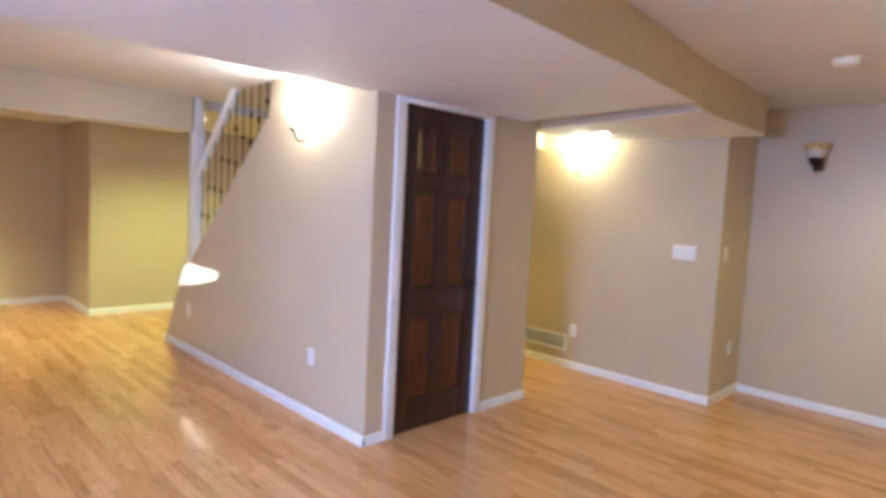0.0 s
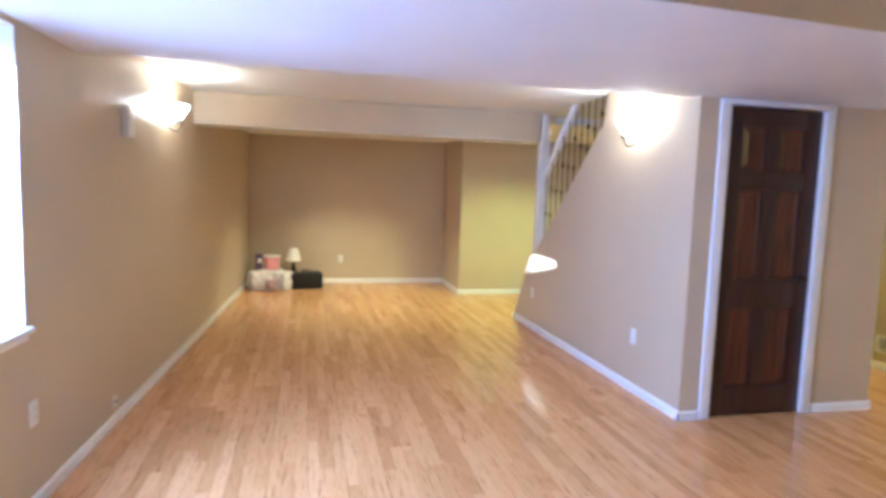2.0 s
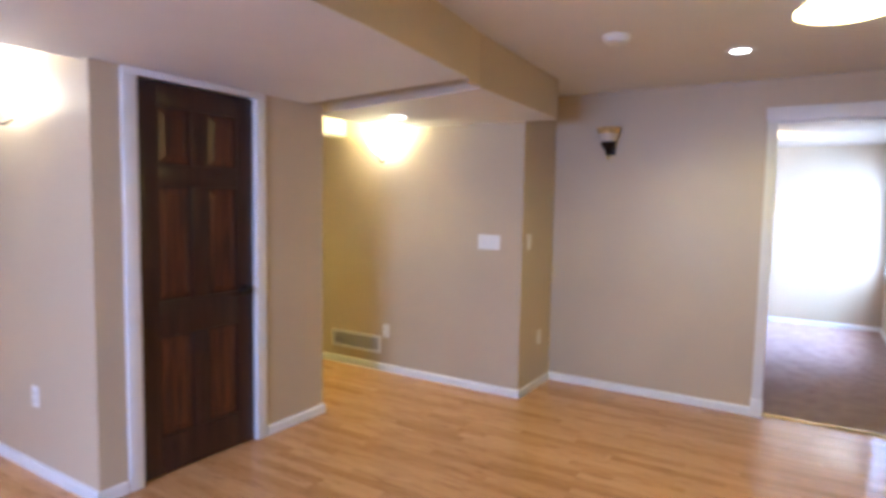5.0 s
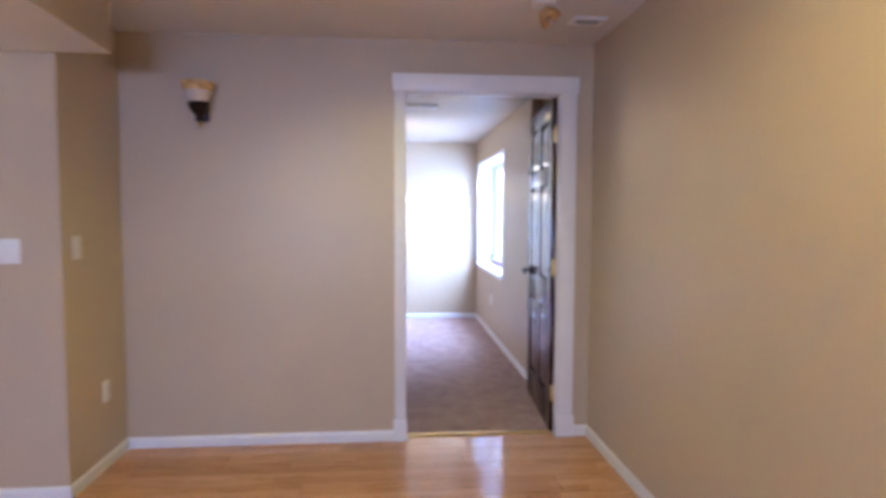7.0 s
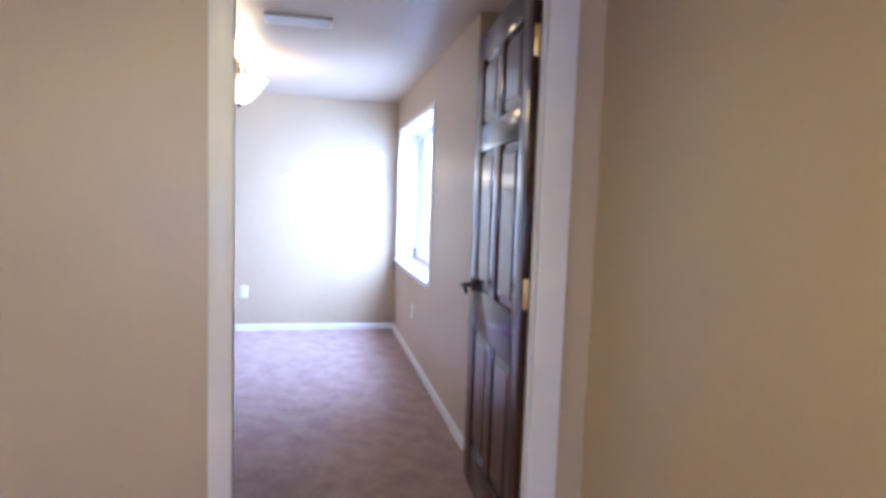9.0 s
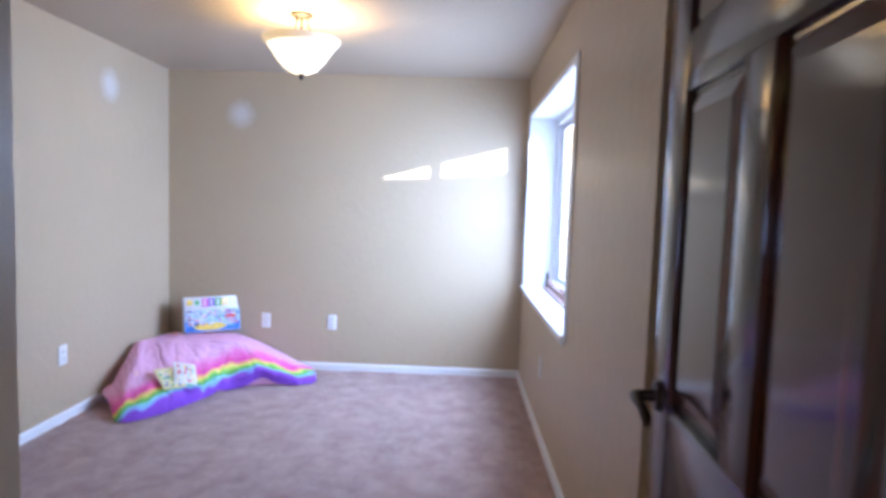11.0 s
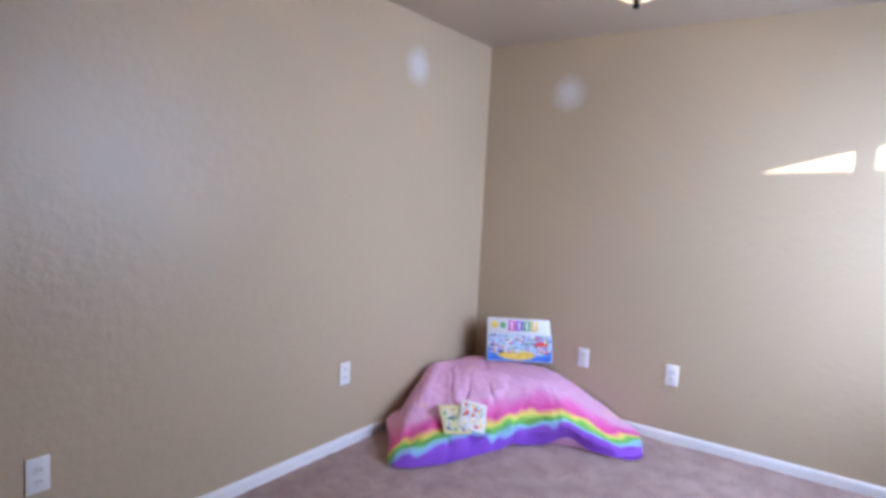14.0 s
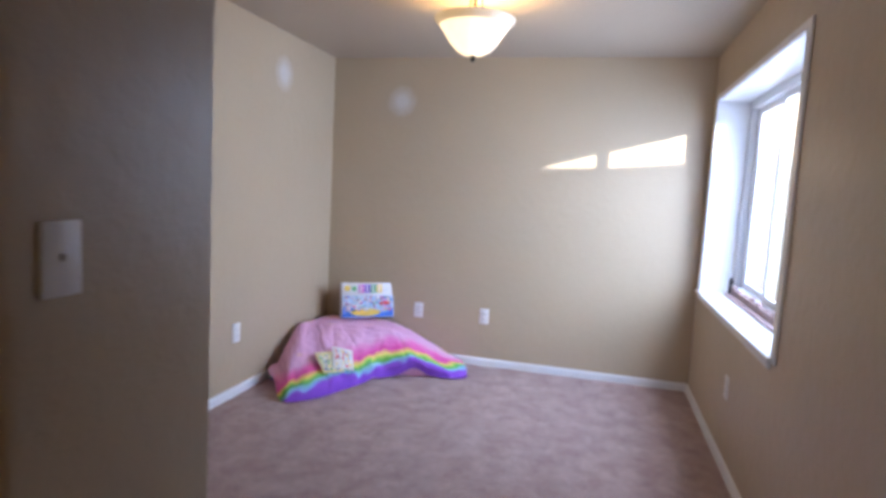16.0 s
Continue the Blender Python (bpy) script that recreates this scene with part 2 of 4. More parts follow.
def carpet_material():
    m, nt, p = base("taupe_pile_carpet", (0.3, 0.2, 0.17), 0.95, spec=0.1)
    tc = nt.nodes.new("ShaderNodeTexCoord")
    big = node(nt, "ShaderNodeTexNoise", Scale=8.0, Detail=8.0, Distortion=0.3)
    mid = node(nt, "ShaderNodeTexNoise", Scale=28.0, Detail=4.0)
    fine = node(nt, "ShaderNodeTexNoise", Scale=260.0, Detail=3.0)
    for n in (big, mid, fine):
        nt.links.new(tc.outputs["Object"], n.inputs["Vector"])
    r1 = ramp(nt, big.outputs["Fac"], [(0.34, (0.53, 0.34, 0.285)), (0.68, (0.70, 0.495, 0.425))])
    r2 = ramp(nt, mid.outputs["Fac"], [(0.3, (0.78, 0.76, 0.75)), (0.7, (1, 1, 1))])
    r3 = ramp(nt, fine.outputs["Fac"], [(0.3, (0.70, 0.68, 0.66)), (0.65, (1, 1, 1))])
    last = r1.outputs[0]
    for r in (r2, r3):
        mx = nt.nodes.new("ShaderNodeMix")
        mx.data_type, mx.blend_type = "RGBA", "MULTIPLY"
        mx.inputs["Factor"].default_value = 0.8
        nt.links.new(last, mx.inputs[6])
        nt.links.new(r.outputs[0], mx.inputs[7])
        last = mx.outputs[2]
    nt.links.new(last, p.inputs["Base Color"])
    p.inputs["Sheen Weight"].default_value = 0.25
    b = node(nt, "ShaderNodeBump", Strength=0.9, Distance=0.012)
    nt.links.new(fine.outputs["Fac"], b.inputs["Height"])
    nt.links.new(b.outputs[0], p.inputs["Normal"])
    return m


CARPET = carpet_material()


def stained_wood(name, dark, light, rough):
    m, nt, p = base(name, dark, rough)
    tc = nt.nodes.new("ShaderNodeTexCoord")
    mp = nt.nodes.new("ShaderNodeMapping")
    mp.inputs["Scale"].default_value = (16, 16, 1.1)
    nt.links.new(tc.outputs["Object"], mp.inputs["Vector"])
    g = node(nt, "ShaderNodeTexNoise", Scale=2.2, Detail=9.0, Distortion=0.8)
    nt.links.new(mp.outputs[0], g.inputs["Vector"])
    r = ramp(nt, g.outputs["Fac"], [(0.32, dark), (0.68, light)])
    nt.links.new(r.outputs[0], p.inputs["Base Color"])
    b = node(nt, "ShaderNodeBump", Strength=0.12, Distance=0.001)
    nt.links.new(g.outputs["Fac"], b.inputs["Height"])
    nt.links.new(b.outputs[0], p.inputs["Normal"])
    return m


DOORWOOD = stained_wood("dark_walnut_stain", (0.020, 0.008, 0.006), (0.052, 0.019, 0.012), 0.15)
PANELWOOD = stained_wood("dark_walnut_panel", (0.022, 0.008, 0.005), (0.095, 0.027, 0.011), 0.13)
CLOSETWOOD = stained_wood("satin_walnut_stain", (0.018, 0.007, 0.005), (0.046, 0.016, 0.010), 0.30)
CLOSETPANEL = stained_wood("satin_walnut_panel", (0.024, 0.008, 0.005), (0.115, 0.033, 0.012), 0.28)
TREADWOOD = stained_wood("stair_tread_wood", (0.20, 0.11, 0.05), (0.34, 0.20, 0.10), 0.35)


def glow(name, colour, strength, body=(0.8, 0.74, 0.6)):
    m, nt, p = base(name, body, 0.25)
    p.inputs["Emission Color"].default_value = (*colour, 1)
    p.inputs["Emission Strength"].default_value = strength
    tc = nt.nodes.new("ShaderNodeTexCoord")
    n = node(nt, "ShaderNodeTexNoise", Scale=14.0, Detail=4.0, Distortion=1.5)
    nt.links.new(tc.outputs["Object"], n.inputs["Vector"])
    mr = node(nt, "ShaderNodeMapRange")
    mr.inputs["To Min"].default_value, mr.inputs["To Max"].default_value = strength * 0.75, strength * 1.2
    nt.links.new(n.outputs["Fac"], mr.inputs["Value"])
    nt.links.new(mr.outputs[0], p.inputs["Emission Strength"])
    return m


GLASSLIT = glow("lit_frosted_glass", (1.0, 0.86, 0.62), 4.0)
BOWLLIT = glow("lit_alabaster_glass", (1.0, 0.80, 0.48), 0.55)
AMBERBELL = glow("lit_amber_glass", (1.0, 0.74, 0.28), 2.4)
RIMLIT = glow("amber_alabaster_rim", (1.0, 0.66, 0.26), 0.16)
CANLIT = glow("lit_lamp_lens", (1.0, 0.9, 0.75), 3.5)
AMBER = surface("unlit_amber_glass", (0.62, 0.40, 0.16), 0.25, var=0.3, scale=20)
MILK = surface("unlit_milk_glass", (0.66, 0.58, 0.48), 0.25, var=0.1, scale=20)


def pane_material():
    m = bpy.data.materials.new("window_glass")
    m.use_nodes = True
    nt = m.node_tree
    nt.nodes.remove(nt.nodes["Principled BSDF"])
    clear = nt.nodes.new("ShaderNodeBsdfTransparent")
    gloss = node(nt, "ShaderNodeBsdfGlossy", Roughness=0.02)
    mix = nt.nodes.new("ShaderNodeMixShader")
    mix.inputs[0].default_value = 0.04
    nt.links.new(clear.outputs[0], mix.inputs[1])
    nt.links.new(gloss.outputs[0], mix.inputs[2])
    nt.links.new(mix.outputs[0], nt.nodes["Material Output"].inputs["Surface"])
    return m


GLASS = pane_material()


def comforter_material():
    """Printed bands that follow the cloth from its hem upwards."""
    m, nt, p = base("rainbow_printed_cotton", (0.8, 0.5, 0.65), 0.8, spec=0.2)
    uv = nt.nodes.new("ShaderNodeUVMap")
    uv.uv_map = "cloth"
    sep = nt.nodes.new("ShaderNodeSeparateXYZ")
    nt.links.new(uv.outputs[0], sep.inputs[0])
    wob = node(nt, "ShaderNodeTexNoise", Scale=9.0, Detail=2.0)
    nt.links.new(uv.outputs[0], wob.inputs["Vector"])
    ma = nt.nodes.new("ShaderNodeMath")
    ma.operation = "MULTIPLY_ADD"
    ma.inputs[1].default_value = 0.035
    nt.links.new(wob.outputs["Fac"], ma.inputs[0])
    nt.links.new(sep.outputs[1], ma.inputs[2])
    r = ramp(nt, ma.outputs[0], [
        (0.000, (0.22, 0.065, 0.46)), (0.100, (0.28, 0.095, 0.56)), (0.114, (0.30, 0.46, 0.76)), (0.132, (0.28, 0.60, 0.62)), (0.148, (0.15, 0.48, 0.12)),
        (0.174, (0.26, 0.58, 0.12)), (0.192, (0.85, 0.73, 0.16)), (0.210, (0.87, 0.52, 0.20)), (0.234, (0.78, 0.09, 0.34)), (0.285, (0.79, 0.19, 0.46)), (0.350, (0.79, 0.43, 0.60))])
    tc = nt.nodes.new("ShaderNodeTexCoord")
    star = node(nt, "ShaderNodeTexNoise", Scale=7.0, Detail=1.0)
    nt.links.new(uv.outputs[0], star.inputs["Vector"])
    spots = ramp(nt, star.outputs["Fac"], [(0.66, (0, 0, 0)), (0.70, (1, 1, 1))])
    mx = nt.nodes.new("ShaderNodeMix")
    mx.data_type = "RGBA"
    up = node(nt, "ShaderNodeMath")
    up.operation = "GREATER_THAN"
    up.inputs[1].default_value = 0.40
    nt.links.new(sep.outputs[1], up.inputs[0])
    both = node(nt, "ShaderNodeMath")
    both.operation = "MULTIPLY"
    nt.links.new(up.outputs[0], both.inputs[0])
    nt.links.new(spots.outputs[0], both.inputs[1])
    scl = node(nt, "ShaderNodeMath")
    scl.operation = "MULTIPLY"
    scl.inputs[1].default_value = 0.55
    nt.links.new(both.outputs[0], scl.inputs[0])
    nt.links.new(scl.outputs[0], mx.inputs["Factor"])
    nt.links.new(r.outputs[0], mx.inputs[6])
    mx.inputs[7].default_value = (0.85, 0.55, 0.35, 1)
    nt.links.new(mx.outputs[2], p.inputs["Base Color"])
    weave = node(nt, "ShaderNodeTexNoise", Scale=45.0, Detail=5.0)
    nt.links.new(tc.outputs["Object"], weave.inputs["Vector"])
    b = node(nt, "ShaderNodeBump", Strength=0.35, Distance=0.006)
    nt.links.new(weave.outputs["Fac"], b.inputs["Height"])
    nt.links.new(b.outputs[0], p.inputs["Normal"])
    return m


CLOTH = comforter_material()


# ---- building helpers ----
def mesh_of(name, bm, material, smooth=False):
    bmesh.ops.recalc_face_normals(bm, faces=bm.faces)
    me = bpy.data.meshes.new(name)
    bm.to_mesh(me)
    bm.free()
    me.materials.append(material)
    if smooth:
        me.polygons.foreach_set("use_smooth", [True] * len(me.polygons))
        me.set_sharp_from_angle(angle=radians(38))
    return me


def part(name, bm, material, parent, label="", smooth=True, m=None):
    ob = new(name, mesh_of(name, bm, material, smooth))
    ob.parent = parent
    if m is not None:
        ob.matrix_basis = m
    if label:
        tagged(ob, label)
    return ob


def root(name, m, label, category, group="", kind=""):
    ob = new(name)
    ob.empty_display_size = 0.05
    ob.matrix_world = m
    return tagged(ob, label, category, group, kind)


def structure(name, bm, material, label, category, smooth=False):
    return tagged(new(name, mesh_of(name, bm, material, smooth)), label, category, kind="structure")


def add_box(bm, x0, x1, y0, y1, z0, z1, bevel=0.0):
    r = bmesh.ops.create_cube(bm, size=1)["verts"]
    for v in r:
        v.co = Vector((x0 + (v.co.x + 0.5) * (x1 - x0), y0 + (v.co.y + 0.5) * (y1 - y0), z0 + (v.co.z + 0.5) * (z1 - z0)))
    if bevel:
        edges = list({e for v in r for e in v.link_edges})
        bmesh.ops.bevel(bm, geom=edges, offset=bevel, segments=2, affect="EDGES", profile=0.5)
    return bm


def box(x0, x1, y0, y1, z0, z1, bevel=0.0):
    return add_box(bmesh.new(), x0, x1, y0, y1, z0, z1, bevel)


def boxes(rows):
    bm = bmesh.new()
    for r in rows:
        add_box(bm, *r)
    return bm


def prism(points, z0, z1, bm=None):
    """An upright block over a plan outline."""
    bm = bm or bmesh.new()
    lo = [bm.verts.new((x, y, z0)) for x, y in points]
    hi = [bm.verts.new((x, y, z1)) for x, y in points]
    bm.faces.new(lo[::-1])
    bm.faces.new(hi)
    for i in range(len(points)):
        j = (i + 1) % len(points)
        bm.faces.new((lo[i], lo[j], hi[j], hi[i]))
    return bm


def side_prism(points, x0, x1):
    """A block with an outline in y, z, x0 to x1 thick."""
    bm = bmesh.new()
    a = [bm.verts.new((x0, y, z)) for y, z in points]
    b = [bm.verts.new((x1, y, z)) for y, z in points]
    bm.faces.new(a)
    bm.faces.new(b[::-1])
    for i in range(len(points)):
        j = (i + 1) % len(points)
        bm.faces.new((a[j], a[i], b[i], b[j]))
    return bm


def lathe(profile, steps=32, bm=None, turn=2 * math.pi, start=0.0):
    """A turned body from (radius, height) pairs."""
    bm = bm or bmesh.new()
    closed = abs(turn - 2 * math.pi) < 1e-6
    rings = []
    for r, z in profile:
        n = steps if closed else steps + 1
        rings.append([bm.verts.new((r * math.cos(start + turn * i / steps), r * math.sin(start + turn * i / steps), z)) for i in range(n)])
    for a, b in zip(rings, rings[1:]):
        for i in range(len(a) if closed else len(a) - 1):
            j = (i + 1) % len(a)
            bm.faces.new((a[i], a[j], b[j], b[i]))
    bmesh.ops.remove_doubles(bm, verts=bm.verts, dist=1e-5)
    return bm


def rod(points, radius, steps=8, bm=None):
    """A round bar along a line of points."""
    bm = bm or bmesh.new()
    pts = [Vector(p) for p in points]
    rings = []
    for i, p in enumerate(pts):
        way = (pts[min(i + 1, len(pts) - 1)] - pts[max(i - 1, 0)]).normalized()
        side = way.cross(Vector((0, 0, 1)) if abs(way.z) < 0.9 else Vector((1, 0, 0))).normalized()
        up = side.cross(way)
        rad = radius[i] if isinstance(radius, (list, tuple)) else radius
        rings.append([bm.verts.new(p + rad * (math.cos(2 * math.pi * k / steps) * side + math.sin(2 * math.pi * k / steps) * up)) for k in range(steps)])
    for a, b in zip(rings, rings[1:]):
        for k in range(steps):
            j = (k + 1) % steps
            bm.faces.new((a[k], a[j], b[j], b[k]))
    bm.faces.new(rings[0][::-1])
    bm.faces.new(rings[-1])
    return bm


def baseboard(p, q, side, group="baseboards"):
    """White skirting with a rounded top along the foot of a wall from p to q; side: 1 if the room is to the left of p to q."""
    p, q = Vector((*p, F)), Vector((*q, F))
    way = (q - p).normalized()
    out = Vector((-way.y, way.x, 0)) * side
    profile = [(0.0005, 0.0), (0.014, 0.0), (0.014, 0.046), (0.011, 0.056), (0.006, 0.062), (0.0005, 0.063)]
    bm = bmesh.new()
    a = [bm.verts.new(p + out * d + Vector((0, 0, z))) for d, z in profile]
    b = [bm.verts.new(q + out * d + Vector((0, 0, z))) for d, z in profile]
    bm.faces.new(a)
    bm.faces.new(b[::-1])
    for i in range(len(profile)):
        j = (i + 1) % len(profile)
        bm.faces.new((a[j], a[i], b[i], b[j]))
    ob = structure("baseboard", bm, TRIM, "white painted wooden baseboard along the wall", "baseboard")
    ob["group"] = group
    return ob


# ---- the setting: recreation room ----
F = -0.02  # finished floor
SOF, CEN, CES, BACKC = 2.085, 2.285, 2.345, 2.20
WEST = pose(-1.44, 1.0, 0, 0, 0, -2.81)

w = boxes([(-0.32, 0, -2.1, -0.48, -0.07, 2.7), (-0.32, 0, 1.30, 7.9, -0.07, 2.7), (-0.32, 0, -0.48, 1.30, -0.07, 0.80), (-0.32, 0, -0.48, 1.30, 2.06, 2.7)])
w.transform(WEST)
structure("wall_west", w, PAINT, "beige painted basement wall with a deep window opening", "wall")
structure("wall_south", box(-1.9, 5.525, -1.02, -0.895, -0.07, 2.7), PAINT, "plain beige painted wall", "wall")
structure("wall_north", box(-1.4, 1.92, 8.76, 8.9, -0.07, 2.7), PAINT, "beige painted back wall of the recess", "wall")
structure("wall_north_bay", prism([(1.92, 7.65), (5.47, 7.65), (5.47, 8.9), (1.92, 8.9)], -0.07, 2.7), PAINT, "beige painted wall of the projecting bay", "wall")
structure("wall_stair", side_prism([(2.83, -0.07), (6.04, -0.07), (6.04, 0.05), (5.66, 0.72), (5.49, 0.81), (4.08, 2.05), (4.02, 2.40), (2.83, 2.40)], 2.2, 2.31), PAINT,
          "beige painted stair wall with a sloping top edge", "wall")
structure("wall_closet", boxes([(2.31, 2.415, 2.83, 2.94, -0.07, 2.4), (3.155, 3.73, 2.83, 2.94, -0.07, 2.4), (2.415, 3.155, 2.83, 2.94, 2.06, 2.4)]), PAINT,
          "beige painted wall round the closet door", "wall")
structure("wall_hall_west", boxes([(3.62, 3.73, 2.94, 5.40, -0.07, 2.4), (2.31, 3.62, 3.9, 4.0, -0.07, 1.6)]), PAINT, "beige painted wall beside the hall passage", "wall")
structure("wall_hall_east", box(4.80, 5.69, 1.83, 7.65, -0.07, 2.7), PAINT, "beige painted projecting wall of the hall passage", "wall")
structure("wall_east", boxes([(5.42, 5.525, 0.235, 1.83, -0.07, 2.7), (5.42, 5.525, -0.895, -0.70, -0.07, 2.7), (5.42, 5.525, -0.70, 0.235, 2.06, 2.7)]), PAINT,
          "beige painted wall with the bedroom doorway", "wall")
structure("ceiling_south", prism([(-1.9, -1.0), (5.42, -1.0), (5.42, 1.9), (-1.9, 1.9)], CES, CES + 0.1), CEIL, "white painted ceiling", "ceiling")
structure("ceiling_north", prism([(-1.6, 2.80), (4.80, 2.80), (4.80, 5.6), (-1.6, 5.6)], CEN, CEN + 0.1), CEIL, "white painted ceiling", "ceiling")
structure("ceiling_recess", prism([(-1.6, 5.6), (4.80, 5.6), (4.80, 8.8), (-1.6, 8.8)], BACKC, BACKC + 0.1), CEIL, "white painted ceiling of the far end", "ceiling")
structure("floor", box(-1.9, 5.485, -1.0, 8.9, F - 0.06, F - 0.0105), SHADOWGAP, "underlay below the laminate floor boards", "floor")


def soffit(name, outline, z0, z1, label):
    """A boxed-in drop: painted sides, with a white underside of its own."""
    ob = structure(name, prism(outline, z0 + 0.003, z1), PAINT, label, "soffit")
    cx = sum(p[0] for p in outline) / len(outline)
    cy = sum(p[1] for p in outline) / len(outline)
    part("underside", prism([(cx + (x - cx) * 0.9995, cy + (y - cy) * 0.9995) for x, y in outline], z0, z0 + 0.0025), CEIL, ob, "white painted underside", smooth=False)
    return ob


soffit("soffit_main", [(-1.6, 1.16), (1.0, 1.295), (2.5, 1.40), (3.36, 1.50), (3.60, 2.91), (-1.6, 2.91)], SOF, 2.5, "broad beige ceiling soffit with a white underside")
soffit("soffit_hall", [(3.53, 1.52), (4.79, 1.58), (4.795, 3.06), (3.86, 3.04)], 2.065, 2.5, "ochre-lit beige ceiling soffit with a white underside")
structure("soffit_edge", prism([(3.362, 1.502), (3.528, 1.522), (3.530, 1.545), (3.364, 1.525)], 2.075, 2.5), PAINT, "beige facing board of the soffit", "soffit")
structure("ceiling_slot", prism([(3.36, 1.53), (3.53, 1.53), (3.87, 3.06), (3.60, 3.06)], 2.16, 2.2), CEIL, "white ceiling of a narrow slot", "ceiling")
soffit("beam_north", [(-1.55, 5.36), (2.185, 5.455), (2.185, 5.735), (-1.55, 5.64)], 1.985, 2.4, "beige boxed ceiling beam with a white underside")
soffit("beam_hall", [(3.74, 3.55), (4.79, 3.55), (4.79, 3.75), (3.74, 3.75)], 2.03, 2.4, "beige boxed ceiling beam across the passage")

wx = lambda y: -1.44 + (y - 1.0) * 0.0491
baseboard((wx(-0.88), -0.88), (wx(8.76), 8.76), -1)
baseboard((wx(8.76) + 0.014, 8.76), (1.92, 8.76), -1)
baseboard((1.92, 8.76), (1.92, 7.65), -1)
baseboard((1.906, 7.65), (4.80, 7.65), -1)
baseboard((2.2, 2.816), (2.2, 6.04), 1)
baseboard((2.186, 2.83), (2.335, 2.83), -1)
baseboard((3.235, 2.83), (3.744, 2.83), -1)
baseboard((3.73, 2.83), (3.73, 5.4), -1)
baseboard((4.80, 7.65), (4.80, 1.816), -1)
baseboard((4.786, 1.83), (5.406, 1.83), -1)
baseboard((5.42, 1.83), (5.42, 0.292), -1)
baseboard((5.42, -0.797), (5.42, -0.895), -1)
baseboard((5.406, -0.895), (-1.5, -0.895), -1)

# ---- the setting: bedroom ----
BC, NX, NY = 2.255, 9.585, 1.935
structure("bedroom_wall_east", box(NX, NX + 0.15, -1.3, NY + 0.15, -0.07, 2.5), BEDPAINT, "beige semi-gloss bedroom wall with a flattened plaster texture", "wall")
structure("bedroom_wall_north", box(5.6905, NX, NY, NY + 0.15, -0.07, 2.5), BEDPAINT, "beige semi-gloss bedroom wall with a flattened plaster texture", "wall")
structure("bedroom_wall_west", box(5.5255, 5.5355, 0.2345, NY, -0.07, 2.5), BEDPAINT, "beige bedroom wall beside the door", "wall")
structure("bedroom_wall_south", boxes([(5.5255, 6.60, -1.05, -0.90, -0.07, 2.5), (6.60, 7.76, -1.05, -0.80, -0.07, 2.5), (9.45, NX, -1.05, -0.80, -0.07, 2.5), (7.76, 9.45, -1.05, -0.80, -0.07, 0.72), (7.76, 9.45, -1.05, -0.80, 1.95, 2.5)]),
          BEDPAINT, "beige semi-gloss bedroom wall with a deep window opening", "wall")
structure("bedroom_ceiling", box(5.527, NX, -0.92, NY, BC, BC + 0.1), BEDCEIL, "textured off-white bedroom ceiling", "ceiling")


def carpet():
    bm = bmesh.new()
    nx, ny = 150, 104
    x0, x1, y0, y1 = 5.487, NX, -0.80, NY
    grid = [[bm.verts.new((x0 + (x1 - x0) * i / nx, y0 + (y1 - y0) * j / ny, F + 0.006 + 0.006 * noise.noise((i * 0.55, j * 0.55, 3)) + 0.004 * noise.noise((i * 0.13, j * 0.13, 9))))
             for j in range(ny + 1)] for i in range(nx + 1)]
    for i in range(nx):
        for j in range(ny):
            bm.faces.new((grid[i][j], grid[i + 1][j], grid[i + 1][j + 1], grid[i][j + 1]))
    return structure("bedroom_floor", bm, CARPET, "taupe-pink cut pile carpet, trodden in places", "carpet", smooth=True)


carpet()
structure("bedroom_floor_base", box(5.485, NX + 0.1, -1.0, NY + 0.1, F - 0.06, F - 0.012), SHADOWGAP, "subfloor below the carpet", "floor")
structure("threshold", box(5.46, 5.50, -0.70, 0.235, F - 0.004, F + 0.012, 0.003), BRASS, "brass carpet threshold strip in the doorway", "threshold")
structure("bedroom_wall_entry", box(5.536, 6.335, 0.672, NY - 0.002, -0.07, 2.2545), BEDPAINT, "beige textured wall corner just inside the bedroom door", "wall")
baseboard((5.536, 0.25), (5.536, 0.672), -1)
baseboard((5.550, 0.672), (6.335, 0.672), -1)
baseboard((6.335, 0.658), (6.335, NY), -1)
baseboard((6.349, NY), (NX, NY), -1)
baseboard((NX, NY - 0.014), (NX, -0.80), -1)
baseboard((NX - 0.014, -0.80), (6.60, -0.80), -1)


